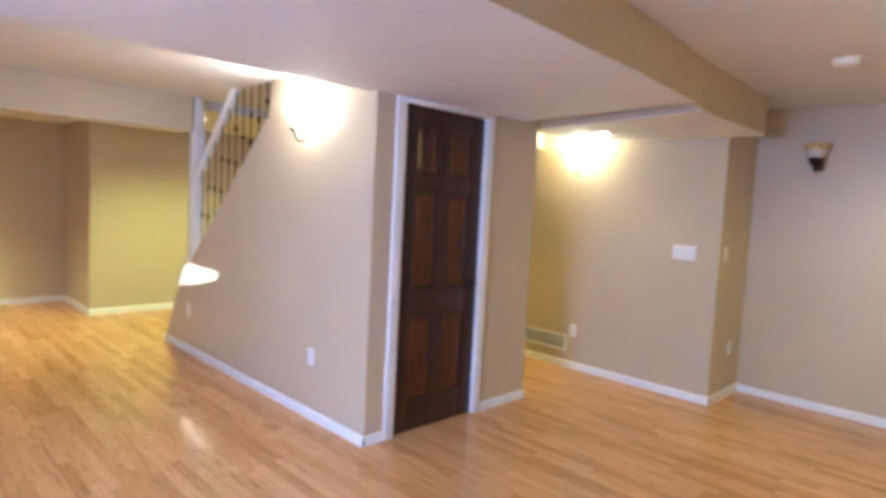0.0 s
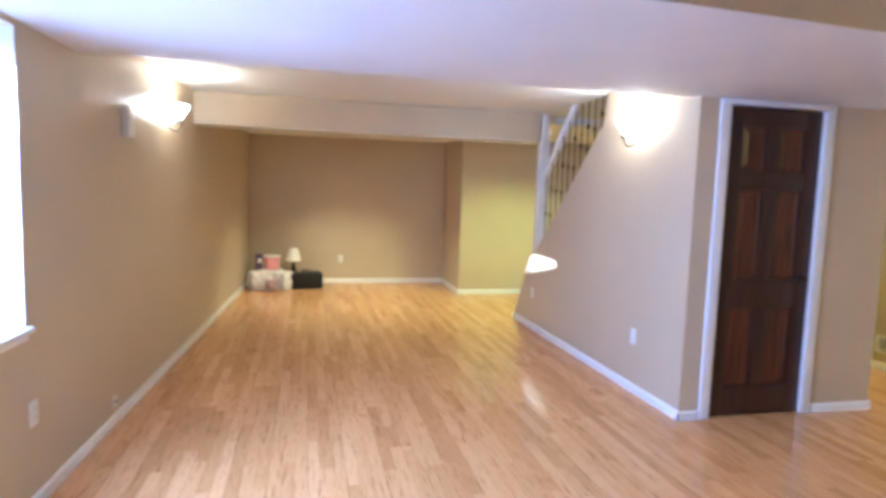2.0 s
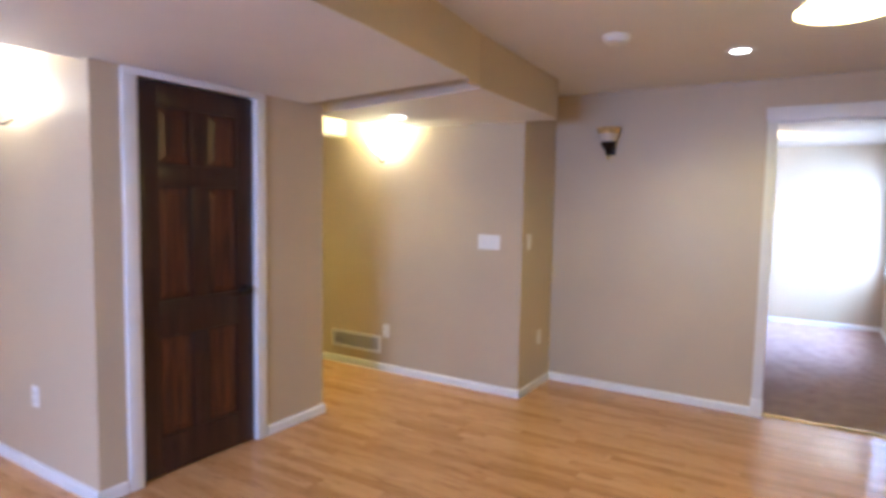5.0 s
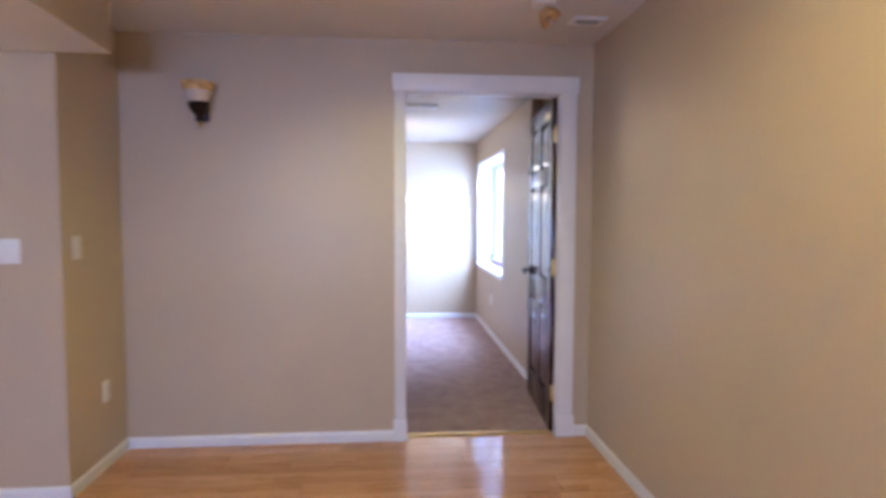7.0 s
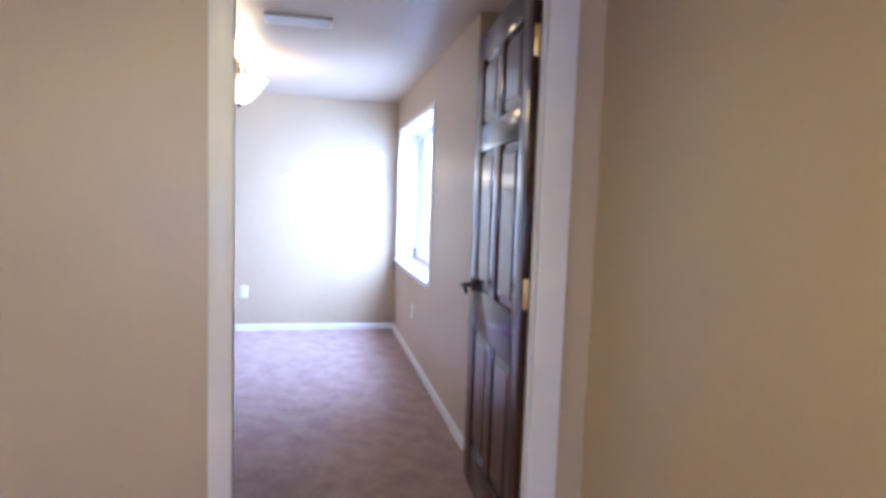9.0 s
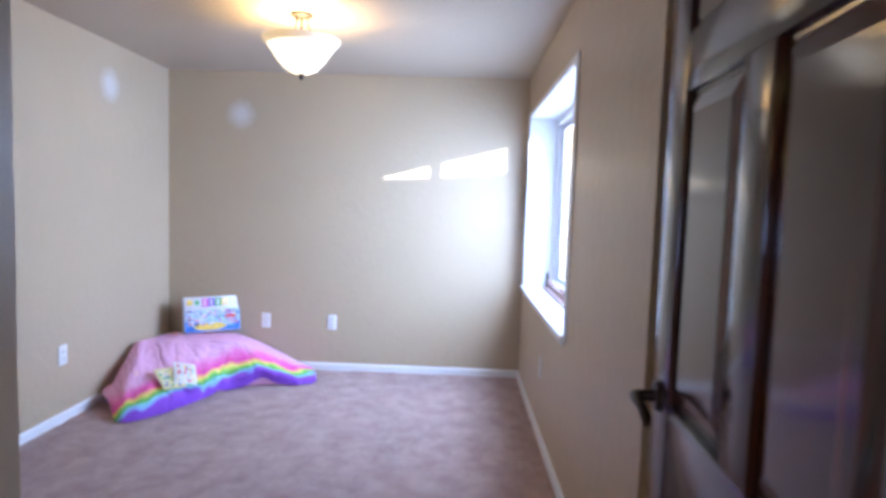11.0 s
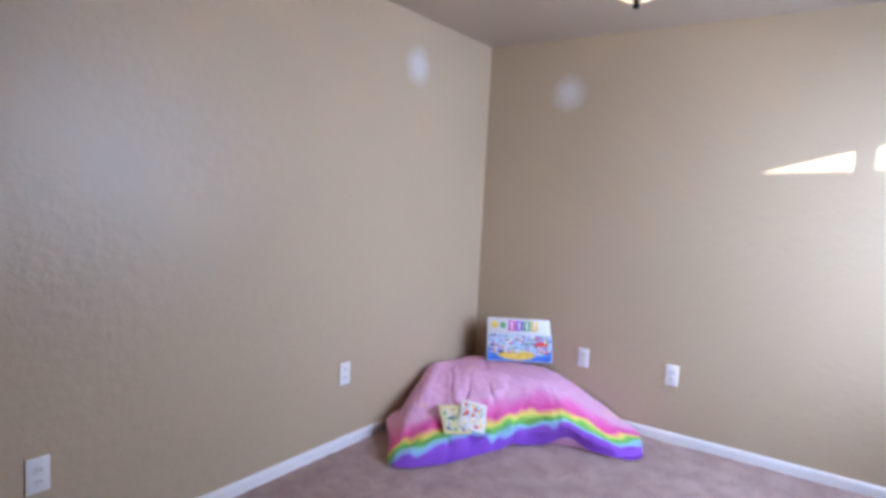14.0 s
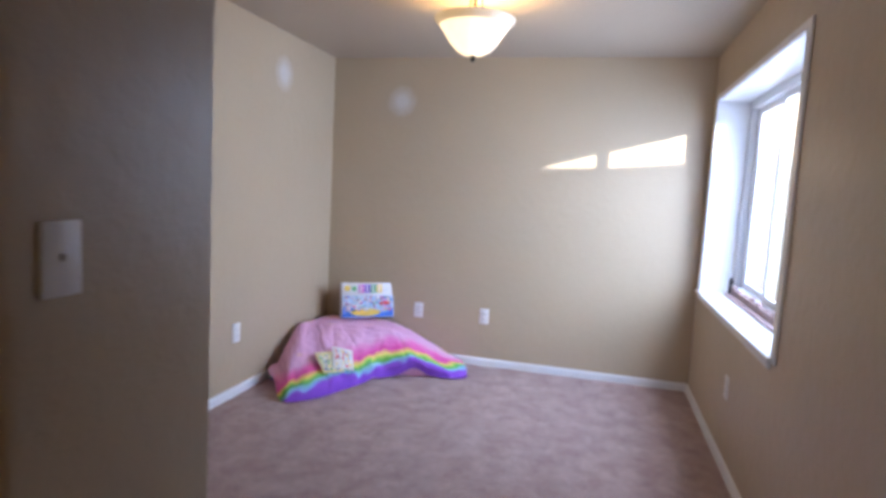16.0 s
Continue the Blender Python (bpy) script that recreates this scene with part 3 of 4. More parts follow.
# ---- doors ----
def six_panel_door(name, w, h, m, label, hinges, hinge_mat, frame_wood, panel_wood):
    """A stile-and-rail door standing in local x (0 to w), y (thickness), z; hinged at x = 0."""
    t = 0.035
    d = root(name, m, label, "door", kind="structure")
    st, mid = 0.115, 0.10
    rails = [(0.0, 0.20), (0.74, 0.93), (1.53, 1.64), (h - 0.12, h)]
    for x0, x1 in ((0, st), (w - st, w)):
        part("stile", box(x0, x1, 0, t, 0, h, 0.003), frame_wood, d)
    for z0, z1 in rails:
        part("rail", box(st - 0.001, w - st + 0.001, 0.001, t - 0.001, z0, z1, 0.003), frame_wood, d)
    part("core", box(st - 0.002, w - st + 0.002, 0.012, t - 0.012, 0.05, h - 0.03), frame_wood, d, smooth=False)
    for (_, z0), (z1, _) in zip(rails, rails[1:]):
        part("mullion", box(w / 2 - mid / 2, w / 2 + mid / 2, 0.001, t - 0.001, z0 - 0.001, z1 + 0.001, 0.003), frame_wood, d)
        for x0, x1 in ((st, w / 2 - mid / 2), (w / 2 + mid / 2, w - st)):
            bm = bmesh.new()
            g, s = 0.012, 0.045
            for ya, yb in ((0.0115, 0.003), (t - 0.0115, t - 0.003)):
                o = [bm.verts.new(c) for c in ((x0 + g, ya, z0 + g), (x1 - g, ya, z0 + g), (x1 - g, ya, z1 - g), (x0 + g, ya, z1 - g))]
                i = [bm.verts.new(c) for c in ((x0 + s, yb, z0 + s), (x1 - s, yb, z0 + s), (x1 - s, yb, z1 - s), (x0 + s, yb, z1 - s))]
                bm.faces.new(i)
                for k in range(4):
                    j = (k + 1) % 4
                    bm.faces.new((o[k], o[j], i[j], i[k]))
            part("panel", bm, panel_wood, d, "raised panel, slightly redder than the frame", smooth=False)
    for z in hinges:
        hg = part("hinge", box(-0.004, 0.004, -0.014, 0.030, z - 0.05, z + 0.05, 0.002), hinge_mat, d, "hinge of the door")
        part("knuckle", rod([(-0.004, -0.010, z - 0.052), (-0.004, -0.010, z + 0.052)], 0.008), hinge_mat, hg)
    hx = w - 0.065
    for sgn, y in ((-1, 0.0), (1, t)):
        lev = part("lever_handle", rod([(hx, y, 0.93), (hx, y + sgn * 0.05, 0.93)], [0.013, 0.011], 12), BRONZE, d, "dark bronze lever handle")
        part("rosette", rod([(hx, y + sgn * 0.001, 0.93), (hx, y + sgn * 0.012, 0.93)], [0.033, 0.028], 20), BRONZE, lev)
        part("lever", rod([(hx, y + sgn * 0.05, 0.93), (hx - 0.03, y + sgn * 0.055, 0.932), (hx - 0.07, y + sgn * 0.052, 0.928), (hx - 0.10, y + sgn * 0.05, 0.916), (hx - 0.108, y + sgn * 0.05, 0.904)],
                          [0.011, 0.010, 0.009, 0.009, 0.006], 10), BRONZE, lev)
    part("latch_plate", box(w - 0.0005, w + 0.0015, 0.006, 0.029, 0.902, 0.958, 0.0005), BRONZE, d)
    return d


six_panel_door("door_closet", 0.72, 2.055, pose(2.425, 2.845, F + 0.008), "closed dark walnut six-panel closet door with white hinges", (0.20, 1.02, 1.80), TRIM, CLOSETWOOD, CLOSETPANEL)
# the bedroom door stands wide open against the south wall
six_panel_door("door_bedroom", 0.87, 2.045, pose(5.452, -0.699, F + 0.016, 0, 0, -4), "open dark walnut six-panel bedroom door with brass hinges", (0.24, 1.015, 1.825), BRASS, DOORWOOD, PANELWOOD)


def casing(name, rows, label):
    ob = root(name, pose(0, 0, 0), label, "door frame", kind="structure")
    for r in rows:
        part("casing_board", box(*r, 0.004), TRIM, ob)
    return ob


casing("door_casing_closet", [(2.345, 2.422, 2.815, 2.842, F, 2.05), (3.148, 3.225, 2.815, 2.842, F, 2.05), (2.345, 3.225, 2.813, 2.842, 2.05, 2.083),
                              (2.412, 2.4225, 2.8425, 2.938, F, 2.055), (3.1475, 3.158, 2.8425, 2.938, F, 2.055)], "white painted door casing round the closet door")
casing("door_casing_bedroom", [(5.398, 5.4195, 0.222, 0.290, F, 2.052), (5.398, 5.4195, -0.795, -0.695, F, 2.052), (5.39, 5.4195, -0.805, 0.300, 2.052, 2.15),
                               (5.4205, 5.448, -0.6995, -0.6875, F, 2.045), (5.4205, 5.52, -0.687, 0.2215, 2.045, 2.0595),
                               (5.39, 5.4195, 0.215, 0.298, F, 0.11), (5.39, 5.4195, -0.803, -0.688, F, 0.11)], "white painted door casing with plinth blocks")
tagged(new("strike_plate", mesh_of("strike_plate", box(5.488, 5.520, 0.2325, 0.2346, 0.885, 0.965, 0.0006), BRONZE)), "dark bronze strike plate set in the door jamb", "strike plate")
structure("door_return", box(5.4205, 5.525, 0.2346, 0.2396, 2.0465, 2.0585), TRIM, "white head return of the doorway", "door frame")


# ---- windows, wells and the ground outside ----
def window(name, w, z0, z1, m, label, meet=0.5, stile=0.04):
    """Deep-set sliding window; local x along the wall (0 to w), y outward, z up."""
    d = root(name, m, label, "window", kind="structure")
    y0, y1 = 0.19, 0.25
    for r in ((0.0, 0.055, y0, y1, z0, z1), (w - 0.055, w, y0, y1, z0, z1), (0.055, w - 0.055, y0, y1, z0, z0 + 0.055), (0.055, w - 0.055, y0, y1, z1 - 0.055, z1)):
        part("window_frame", box(*r, 0.004), VINYL, d)
    for k, (a, b, yy) in enumerate(((0.055, w * meet + 0.02, 0.226), (w * meet - 0.02, w - 0.055, 0.202))):
        sash = part("sash", boxes([(a, a + (0.04 if k else stile), yy, yy + 0.02, z0 + 0.055, z1 - 0.055, 0.003), (b - 0.04, b, yy, yy + 0.02, z0 + 0.055, z1 - 0.055, 0.003),
                                   (a + (0.04 if k else stile), b - 0.04, yy, yy + 0.02, z0 + 0.055, z0 + 0.095, 0.003), (a + (0.04 if k else stile), b - 0.04, yy, yy + 0.02, z1 - 0.095, z1 - 0.055, 0.003)]), VINYL, d)
        pane = part("pane", box(a + 0.04, b - 0.04, yy + 0.008, yy + 0.012, z0 + 0.095, z1 - 0.095), GLASS, sash, smooth=False)
        pane.visible_shadow = False
    part("window_sill", box(-0.03, w + 0.03, -0.028, 0.188, z0 - 0.022, z0 + 0.004, 0.006), TRIM, d, "white painted window sill")
    part("apron", box(0.0, w, -0.014, -0.001, z0 - 0.05, z0 - 0.0225, 0.003), TRIM, d)
    return d


window("window_west", 1.78, 0.80, 2.06, WEST @ pose(0, -0.48, 0, 0, 0, 90), "bright deep-set basement window with a white sill")
window("window_south", 1.69, 0.72, 1.95, pose(9.45, -0.80, 0, 0, 0, 180), "bright deep-set bedroom window with a white sill", 0.412, 0.11)
for nm, m, zt in (("window_reveal_west", WEST @ pose(0, -0.48, 0, 0, 0, 90), (1.78, 0.80, 2.06)), ("window_reveal_south", pose(9.45, -0.80, 0, 0, 0, 180), (1.69, 0.72, 1.95))):
    wd, a, b = zt
    bm = boxes([(0.0, 0.004, 0.0, 0.19, a + 0.004, b), (wd - 0.004, wd, 0.0, 0.19, a + 0.004, b), (0.004, wd - 0.004, 0.0, 0.19, b - 0.004, b)])
    bm.transform(m)
    structure(nm, bm, TRIM, "white painted lining of the window opening", "window lining")


for r in ((7.700, 7.7595, -0.7995, -0.792, 0.70, 1.985), (9.4505, 9.472, -0.7995, -0.792, 0.70, 1.972), (7.76, 9.45, -0.7995, -0.792, 1.9505, 1.985)):
    structure("window_trim", box(*r, 0.002), TRIM, "thin painted wooden edge trim of the bedroom window", "trim")


def well_plan(r, c, deep, n=40):
    """Points and outward ways of a U-shaped well: straight sides, then a half round."""
    rows = [(c + r, 0.33 + (deep - 0.33) * k / 4, 1.0, 0.0) for k in range(4)]
    rows += [(c + r * math.cos(math.pi * k / n), deep + r * math.sin(math.pi * k / n), math.cos(math.pi * k / n), math.sin(math.pi * k / n)) for k in range(n + 1)]
    return rows + [(c - r, deep - (deep - 0.33) * k / 4, -1.0, 0.0) for k in range(1, 5)]


def window_well(name, m, z_rim, z_floor, r, c, deep):
    """Corrugated steel well; local x along the wall, y outward."""
    d = root(name, m, "half-round corrugated galvanised steel window well", "window well", kind="structure")
    plan, n = well_plan(r, c, deep), 120
    bm = bmesh.new()
    rings = []
    for i in range(n + 1):
        z = z_floor + (z_rim - z_floor) * i / n
        out = 0.012 * math.sin(2 * math.pi * (z / 0.07))
        rings.append([bm.verts.new((x + wx_ * out, y + wy_ * out, z)) for x, y, wx_, wy_ in plan])
    for a, b in zip(rings, rings[1:]):
        for k in range(len(a) - 1):
            bm.faces.new((a[k], a[k + 1], b[k + 1], b[k]))
    part("shell", bm, GALV, d)
    part("rim", rod([(x + 0.01 * wx_, y + 0.01 * wy_, z_rim) for x, y, wx_, wy_ in plan], 0.012), GALV, d)
    part("gravel_bed", prism([(x, y) for x, y, _, _ in plan], z_floor - 0.1, z_floor), GRAVEL, d, smooth=False)
    return d


RIM_W, RIM_S = 1.98, 2.055
window_well("window_well_west", WEST @ pose(0, -0.48, 0, 0, 0, 90), RIM_W, 0.55, 1.01, 0.89, 0.331)
window_well("window_well_south", pose(9.45, -0.80, 0, 0, 0, 180), RIM_S, 0.48, 1.30, 0.46, 0.95)


def ground(name, m, r, c, deep, z, reach):
    """Lawn round a well, from the house wall to far off."""
    bm = bmesh.new()
    inner = [(x + 0.02 * a, y + 0.02 * b) for x, y, a, b in well_plan(r, c, deep)]
    outer = []
    for x, y in inner:
        a = math.atan2(y - 0.33, x - c)
        k = reach / max(abs(math.cos(a)), abs(math.sin(a)), 1e-3)
        outer.append((c + k * math.cos(a), 0.33 + k * math.sin(a)))
    vi = [bm.verts.new((*p, z - 0.03)) for p in inner]
    vo = [bm.verts.new((*p, z - 0.45)) for p in outer]
    for k in range(len(vi) - 1):
        bm.faces.new((vi[k], vi[k + 1], vo[k + 1], vo[k]))
    bm.transform(m)
    return structure(name, bm, SOIL, "dry lawn outside round the window well", "ground")


ground("ground_west", WEST @ pose(0, -0.48, 0, 0, 0, 90), 1.01, 0.89, 0.331, RIM_W, 60)
ground("ground_south", pose(9.45, -0.80, 0, 0, 0, 180), 1.30, 0.46, 0.95, RIM_S, 60)
structure("house_wall_upper", boxes([(-1.95, 9.9, -1.25, -1.10, 2.5, 5.0), (-2.2, -1.95, -1.1, 9.0, 2.72, 5.0), (-2.2, 9.9, -1.25, 9.0, 5.0, 5.1)]), SIDING, "outer wall of the storey above", "house")


# ---- stairs ----
st = root("staircase", pose(2.31, 6.0, F), "wooden basement stairs rising behind the sloping wall", "stairs", kind="structure")
for k in range(10):
    y = -0.205 * k
    part("tread", box(0.0, 1.30, y - 0.235, y + 0.015, 0.19 * (k + 1) - 0.03, 0.19 * (k + 1), 0.006), TREADWOOD, st)
    part("riser", box(0.0, 1.30, y - 0.018, y - 0.003, 0.19 * k + 0.001, 0.19 * (k + 1) - 0.031), TRIM, st)

rail = root("stair_railing", pose(2.255, 0, 0), "white stair handrail and post with dark iron balusters", "railing", kind="structure")
part("post", box(-0.05, 0.05, 5.46, 5.56, 0.74, 2.0, 0.006), TRIM, rail, "white painted square post")
part("post", box(-0.04, 0.04, 5.47, 5.55, 2.0, 2.285, 0.006), TRIM, rail)


def sloped(y0, z0, y1, z1, half, deep):
    bm = side_prism([(y0, z0), (y1, z1), (y1, z1 + deep), (y0, z0 + deep)], -half, half)
    bmesh.ops.bevel(bm, geom=bm.edges[:], offset=0.008, segments=2, affect="EDGES")
    return bm


hr = part("handrail", sloped(5.50, 1.52, 4.72, 2.285, 0.032, 0.075), TRIM, rail, "white painted handrail")
part("bracket", box(-0.03, 0.03, 5.43, 5.50, 1.44, 1.58, 0.006), TRIM, hr)
part("cap", sloped(5.49, 0.797, 4.08, 2.037, 0.058, 0.022), PAINT, rail, "painted sloping cap of the stair wall")
for k in range(11):
    y = 5.38 - 0.128 * k
    zb = 0.81 + (5.49 - y) * 0.8794
    zt = min(1.535 + (5.50 - y) * 0.98, 2.285)
    b = part("baluster", rod([(0, y, zb + 0.01), (0, y, zt)], 0.0052, 6), BLACK, rail)
    for f in ((0.28, 0.62) if k % 2 else (0.45,)):
        zk = zb + (zt - zb) * f
        part("collar", rod([(0, y, zk - 0.026), (0, y, zk - 0.011), (0, y, zk + 0.011), (0, y, zk + 0.026)], [0.006, 0.015, 0.015, 0.006], 8), BLACK, b)


# ---- fixtures ----
def sconce(m, label):
    """Wall lamp: backplate, curled arm with two knobs, a half-round glass dish. Local: wall plane y = 0, room towards -y."""
    d = root("wall_sconce", m, label, "wall lamp", "wall sconces")
    part("backplate", lathe([(0.0, -0.016), (0.030, -0.014), (0.046, -0.006), (0.050, 0.0)], 24), BRONZE, d, m=pose(0, 0, 0.0, 90, 0, 0))
    part("arm", rod([(0, -0.012, -0.01), (0, -0.05, -0.04), (0, -0.09, -0.045), (0, -0.115, -0.02), (0, -0.118, 0.02), (0, -0.10, 0.05)], [0.008, 0.009, 0.009, 0.008, 0.007, 0.006], 10), BRONZE, d, "curled dark bronze arm")
    for x in (-0.062, 0.062):
        part("knob", lathe([(0.0, -0.022), (0.010, -0.018), (0.014, -0.005), (0.012, 0.008), (0.006, 0.018), (0.0, 0.02)], 14), BRONZE, d, m=pose(x, -0.10, 0.035))
    prof = [(0.03, 0.02), (0.075, 0.03), (0.115, 0.06), (0.145, 0.105), (0.168, 0.150), (0.163, 0.150), (0.139, 0.105), (0.109, 0.064), (0.071, 0.036), (0.03, 0.027)]
    part("glass_shade", lathe(prof, 28, turn=math.pi, start=math.pi), GLASSLIT, d, "frosted glass dish, glowing", m=pose(0, -0.004, 0.0))
    return d


sconce(pose(2.2, 3.53, 1.86, 0, 0, -90), "lit bronze sconce with frosted glass dish on the stair wall")
sconce(WEST @ pose(0.0, 3.45, 1.88, 0, 0, 90), "lit bronze sconce with frosted glass dish beside a chime box")
sconce(pose(4.80, 3.10, 1.83, 0, 0, -90), "lit bronze sconce with frosted glass dish above the register")
bulb("sconce_light_stair", 2.12, 3.53, 2.00, 19 * REC, SOFTWARM)
bulb("sconce_light_west", -1.16, 4.45, 2.02, 11 * REC, SOFTWARM)
bulb("sconce_light_hall", 4.72, 3.10, 1.97, 32 * REC, (1.0, 0.91, 0.42))


def small_sconce(m):
    d = root("wall_sconce", m @ Matrix.Scale(0.87, 4), "unlit small sconce with amber glass cup on dark base", "wall lamp", "wall sconces")
    part("backplate", box(-0.045, 0.045, -0.02, 0.0, -0.11, 0.02, 0.008), BRONZE, d)
    part("base", lathe([(0.0, -0.12), (0.022, -0.115), (0.018, -0.085), (0.045, -0.06), (0.066, -0.02), (0.062, 0.0), (0.0, 0.0)], 22), BRONZE, d, m=pose(0, -0.09, 0))
    part("finial", lathe([(0.0, -0.16), (0.010, -0.15), (0.012, -0.135), (0.006, -0.121), (0.0, -0.12)], 12), BRASS, d, m=pose(0, -0.09, 0))
    part("glass_shade", lathe([(0.05, 0.001), (0.070, 0.03), (0.085, 0.07), (0.081, 0.07), (0.066, 0.032), (0.05, 0.006)], 26), MILK, d, "milky glass cup", m=pose(0, -0.09, 0))
    part("rim", lathe([(0.086, 0.0705), (0.098, 0.105), (0.106, 0.125), (0.101, 0.126), (0.093, 0.106), (0.081, 0.0705)], 26), AMBER, d, "amber glass flared rim", m=pose(0, -0.09, 0))
    return d


small_sconce(pose(5.42, 1.37, 1.95, 0, 0, -90))


def wall_plate(name, m, label, kind="outlet", w=0.07, h=0.115, mat=PLATE):
    d = root(name, m, label, "switch plate" if kind == "switch" else "outlet", "wall plates")
    part("plate", box(-w / 2, w / 2, -0.007, 0.0, -h / 2, h / 2, 0.003), mat, d)
    if kind == "outlet":
        for z in (-0.02, 0.02):
            f = part("receptacle", box(-0.017, 0.017, -0.0085, -0.0072, z - 0.014, z + 0.014, 0.0005), GREYPLATE, d)
            for x in (-0.006, 0.006):
                part("slot", box(x - 0.001, x + 0.001, -0.0092, -0.0086, z - 0.003, z + 0.006), SHADOWGAP, f, smooth=False)
    elif kind == "switch":
        n = max(1, round(w / 0.06))
        for k in range(n):
            x = (k - (n - 1) / 2) * 0.046
            part("toggle", box(x - 0.004, x + 0.004, -0.014, -0.0072, -0.002, 0.008, 0.001), GREYPLATE if w > 0.05 else SHADOWGAP, d)
    else:
        part("jack", box(-0.008, 0.008, -0.0095, -0.0072, -0.008, 0.008), SHADOWGAP, d)
    return d


WE, EA, SO, NO = 90, -90, 0, 180  # turn that makes a plate face +x, -x, -y, +y
for m, lab in ((pose(2.2, 3.43, 0.397, 0, 0, EA), "white wall outlet on the stair wall"), (pose(2.2, 5.50, 0.37, 0, 0, EA), "white wall outlet near the foot of the stair wall"),
               (pose(4.80, 3.09, 0.335, 0, 0, EA), "white wall outlet beside the floor register"), (pose(5.18, 1.83, 0.387, 0, 0, SO), "white wall outlet on the short return wall"),
               (pose(0.30, 8.76, 0.35, 0, 0, SO), "white wall outlet on the back wall"), (WEST @ pose(0, 1.34, 0.41, 0, 0, WE), "white wall outlet below the window"),
               (pose(NX, 1.169, 0.360, 0, 0, EA), "white wall outlet on the bedroom end wall"), (pose(NX, 0.655, 0.363, 0, 0, EA), "white wall outlet on the bedroom end wall"),
               (pose(8.335, NY, 0.373, 0, 0, SO), "white wall outlet beside the comforter"), (pose(8.43, -0.80, 0.385, 0, 0, NO), "white wall outlet below the bedroom window")):
    wall_plate("outlet", m, lab)
wall_plate("outlet", pose(6.97, NY, 0.345, 0, 0, SO), "white wall outlet low on the bedroom wall")
wall_plate("wall_jack", WEST @ pose(0, 2.29, 0.12, 0, 0, WE), "small dark cable jack above the baseboard", "jack", 0.05, 0.07, GREYPLATE)
wall_plate("light_switch", pose(4.80, 2.105, 1.16, 0, 0, EA), "white triple light switch plate", "switch", 0.19, 0.115)
wall_plate("light_switch", pose(4.93, 1.83, 1.17, 0, 0, SO), "beige light switch plate on the return wall", "switch", 0.07, 0.115, GREYPLATE)
wall_plate("light_switch", pose(5.973, 0.672, 1.165, 0, 0, SO), "white light switch plate inside the bedroom doorway", "switch")

chime = root("door_chime", WEST @ pose(0, 2.56, 1.81, 0, 0, 90), "white plastic door chime box on the wall", "door chime")
part("body", box(-0.06, 0.06, -0.045, 0.0, -0.095, 0.095, 0.008), PLATE, chime)
part("grille", boxes([(-0.04, 0.04, -0.0475, -0.0455, z, z + 0.006) for z in (-0.06, -0.045, -0.03)]), GREYPLATE, chime, smooth=False)


def register(name, m, w, h, n, label, slant=62):
    """A louvred air grille: wall plane y = 0, room towards -y."""
    d = root(name, m, label, "air vent")
    for r in ((-w / 2, w / 2, -0.014, 0, h / 2 - 0.022, h / 2), (-w / 2, w / 2, -0.014, 0, -h / 2, -h / 2 + 0.022), (-w / 2, -w / 2 + 0.022, -0.014, 0, -h / 2 + 0.0225, h / 2 - 0.0225),
              (w / 2 - 0.022, w / 2, -0.014, 0, -h / 2 + 0.0225, h / 2 - 0.0225)):
        part("frame", box(*r, 0.003), TRIM, d)
    part("backing", box(-w / 2 + 0.0225, w / 2 - 0.0225, -0.004, -0.001, -h / 2 + 0.0225, h / 2 - 0.0225), SHADOWGAP, d, smooth=False)
    step = (w - 0.05) / n
    for k in range(n):
        x = -w / 2 + 0.025 + step * (k + 0.5)
        part("slat", box(-0.0012, 0.0012, -0.008, 0.008, -h / 2 + 0.0225, h / 2 - 0.0225), TRIM, d, smooth=False, m=pose(x, -0.0095, 0, 0, 0, slant))
    return d


register("return_air_register", pose(4.80, 3.43, 0.205, 0, 0, EA), 0.56, 0.155, 26, "white louvred return air register above the baseboard")
register("ceiling_vent", pose(4.98, -0.71, CES, 90, 0, 90), 0.17, 0.12, 8, "white louvred ceiling air vent", 20)
register("ceiling_vent", pose(7.03, 0.10, BC, 90, 0, 90), 0.36, 0.16, 18, "white louvred bedroom ceiling air vent")

sd = root("smoke_detector", pose(3.90, 0.92, CES), "round white smoke detector on the ceiling", "smoke detector")
part("base", lathe([(0.0, 0.0), (0.075, 0.0), (0.075, -0.012), (0.0, -0.012)], 28), GREYPLATE, sd)
part("cover", lathe([(0.066, -0.012), (0.064, -0.030), (0.050, -0.040), (0.0, -0.042)], 28), GREYPLATE, sd)


def can_light(x, y, z, label):
    d = root("recessed_light", pose(x, y, z), label, "ceiling lamp", "recessed ceiling lights")
    part("trim_ring", lathe([(0.048, -0.001), (0.052, -0.007), (0.080, -0.006), (0.084, -0.0005)], 30), TRIM, d)
    part("lens", lathe([(0.0, -0.0035), (0.048, -0.003), (0.048, -0.001)], 30), CANLIT, d, "glowing lamp lens")
    return d


AMBERLIGHT = (1.0, 0.80, 0.18)
# those at (0.30, 7.45) and (4.25, 5.0) are unseen, added to brighten nearby walls
for x, y, z, e, c, cone in ((4.50, 0.39, CES, 40, AMBERLIGHT, 150), (2.62, 6.33, BACKC, 190, (0.95, 0.97, 0.26), 146), (0.30, 7.45, BACKC, 195, (1.0, 0.82, 0.42), 112),
                            (4.20, 2.55, 2.065, 7, AMBERLIGHT, 118), (4.25, 5.0, CEN, 80, (0.97, 0.88, 0.15), 130)):
    can_light(x, y, z, "round white recessed ceiling light, lit")
    down_spot("recessed_lamp", x, y, z - 0.03, e * REC, c, cone)

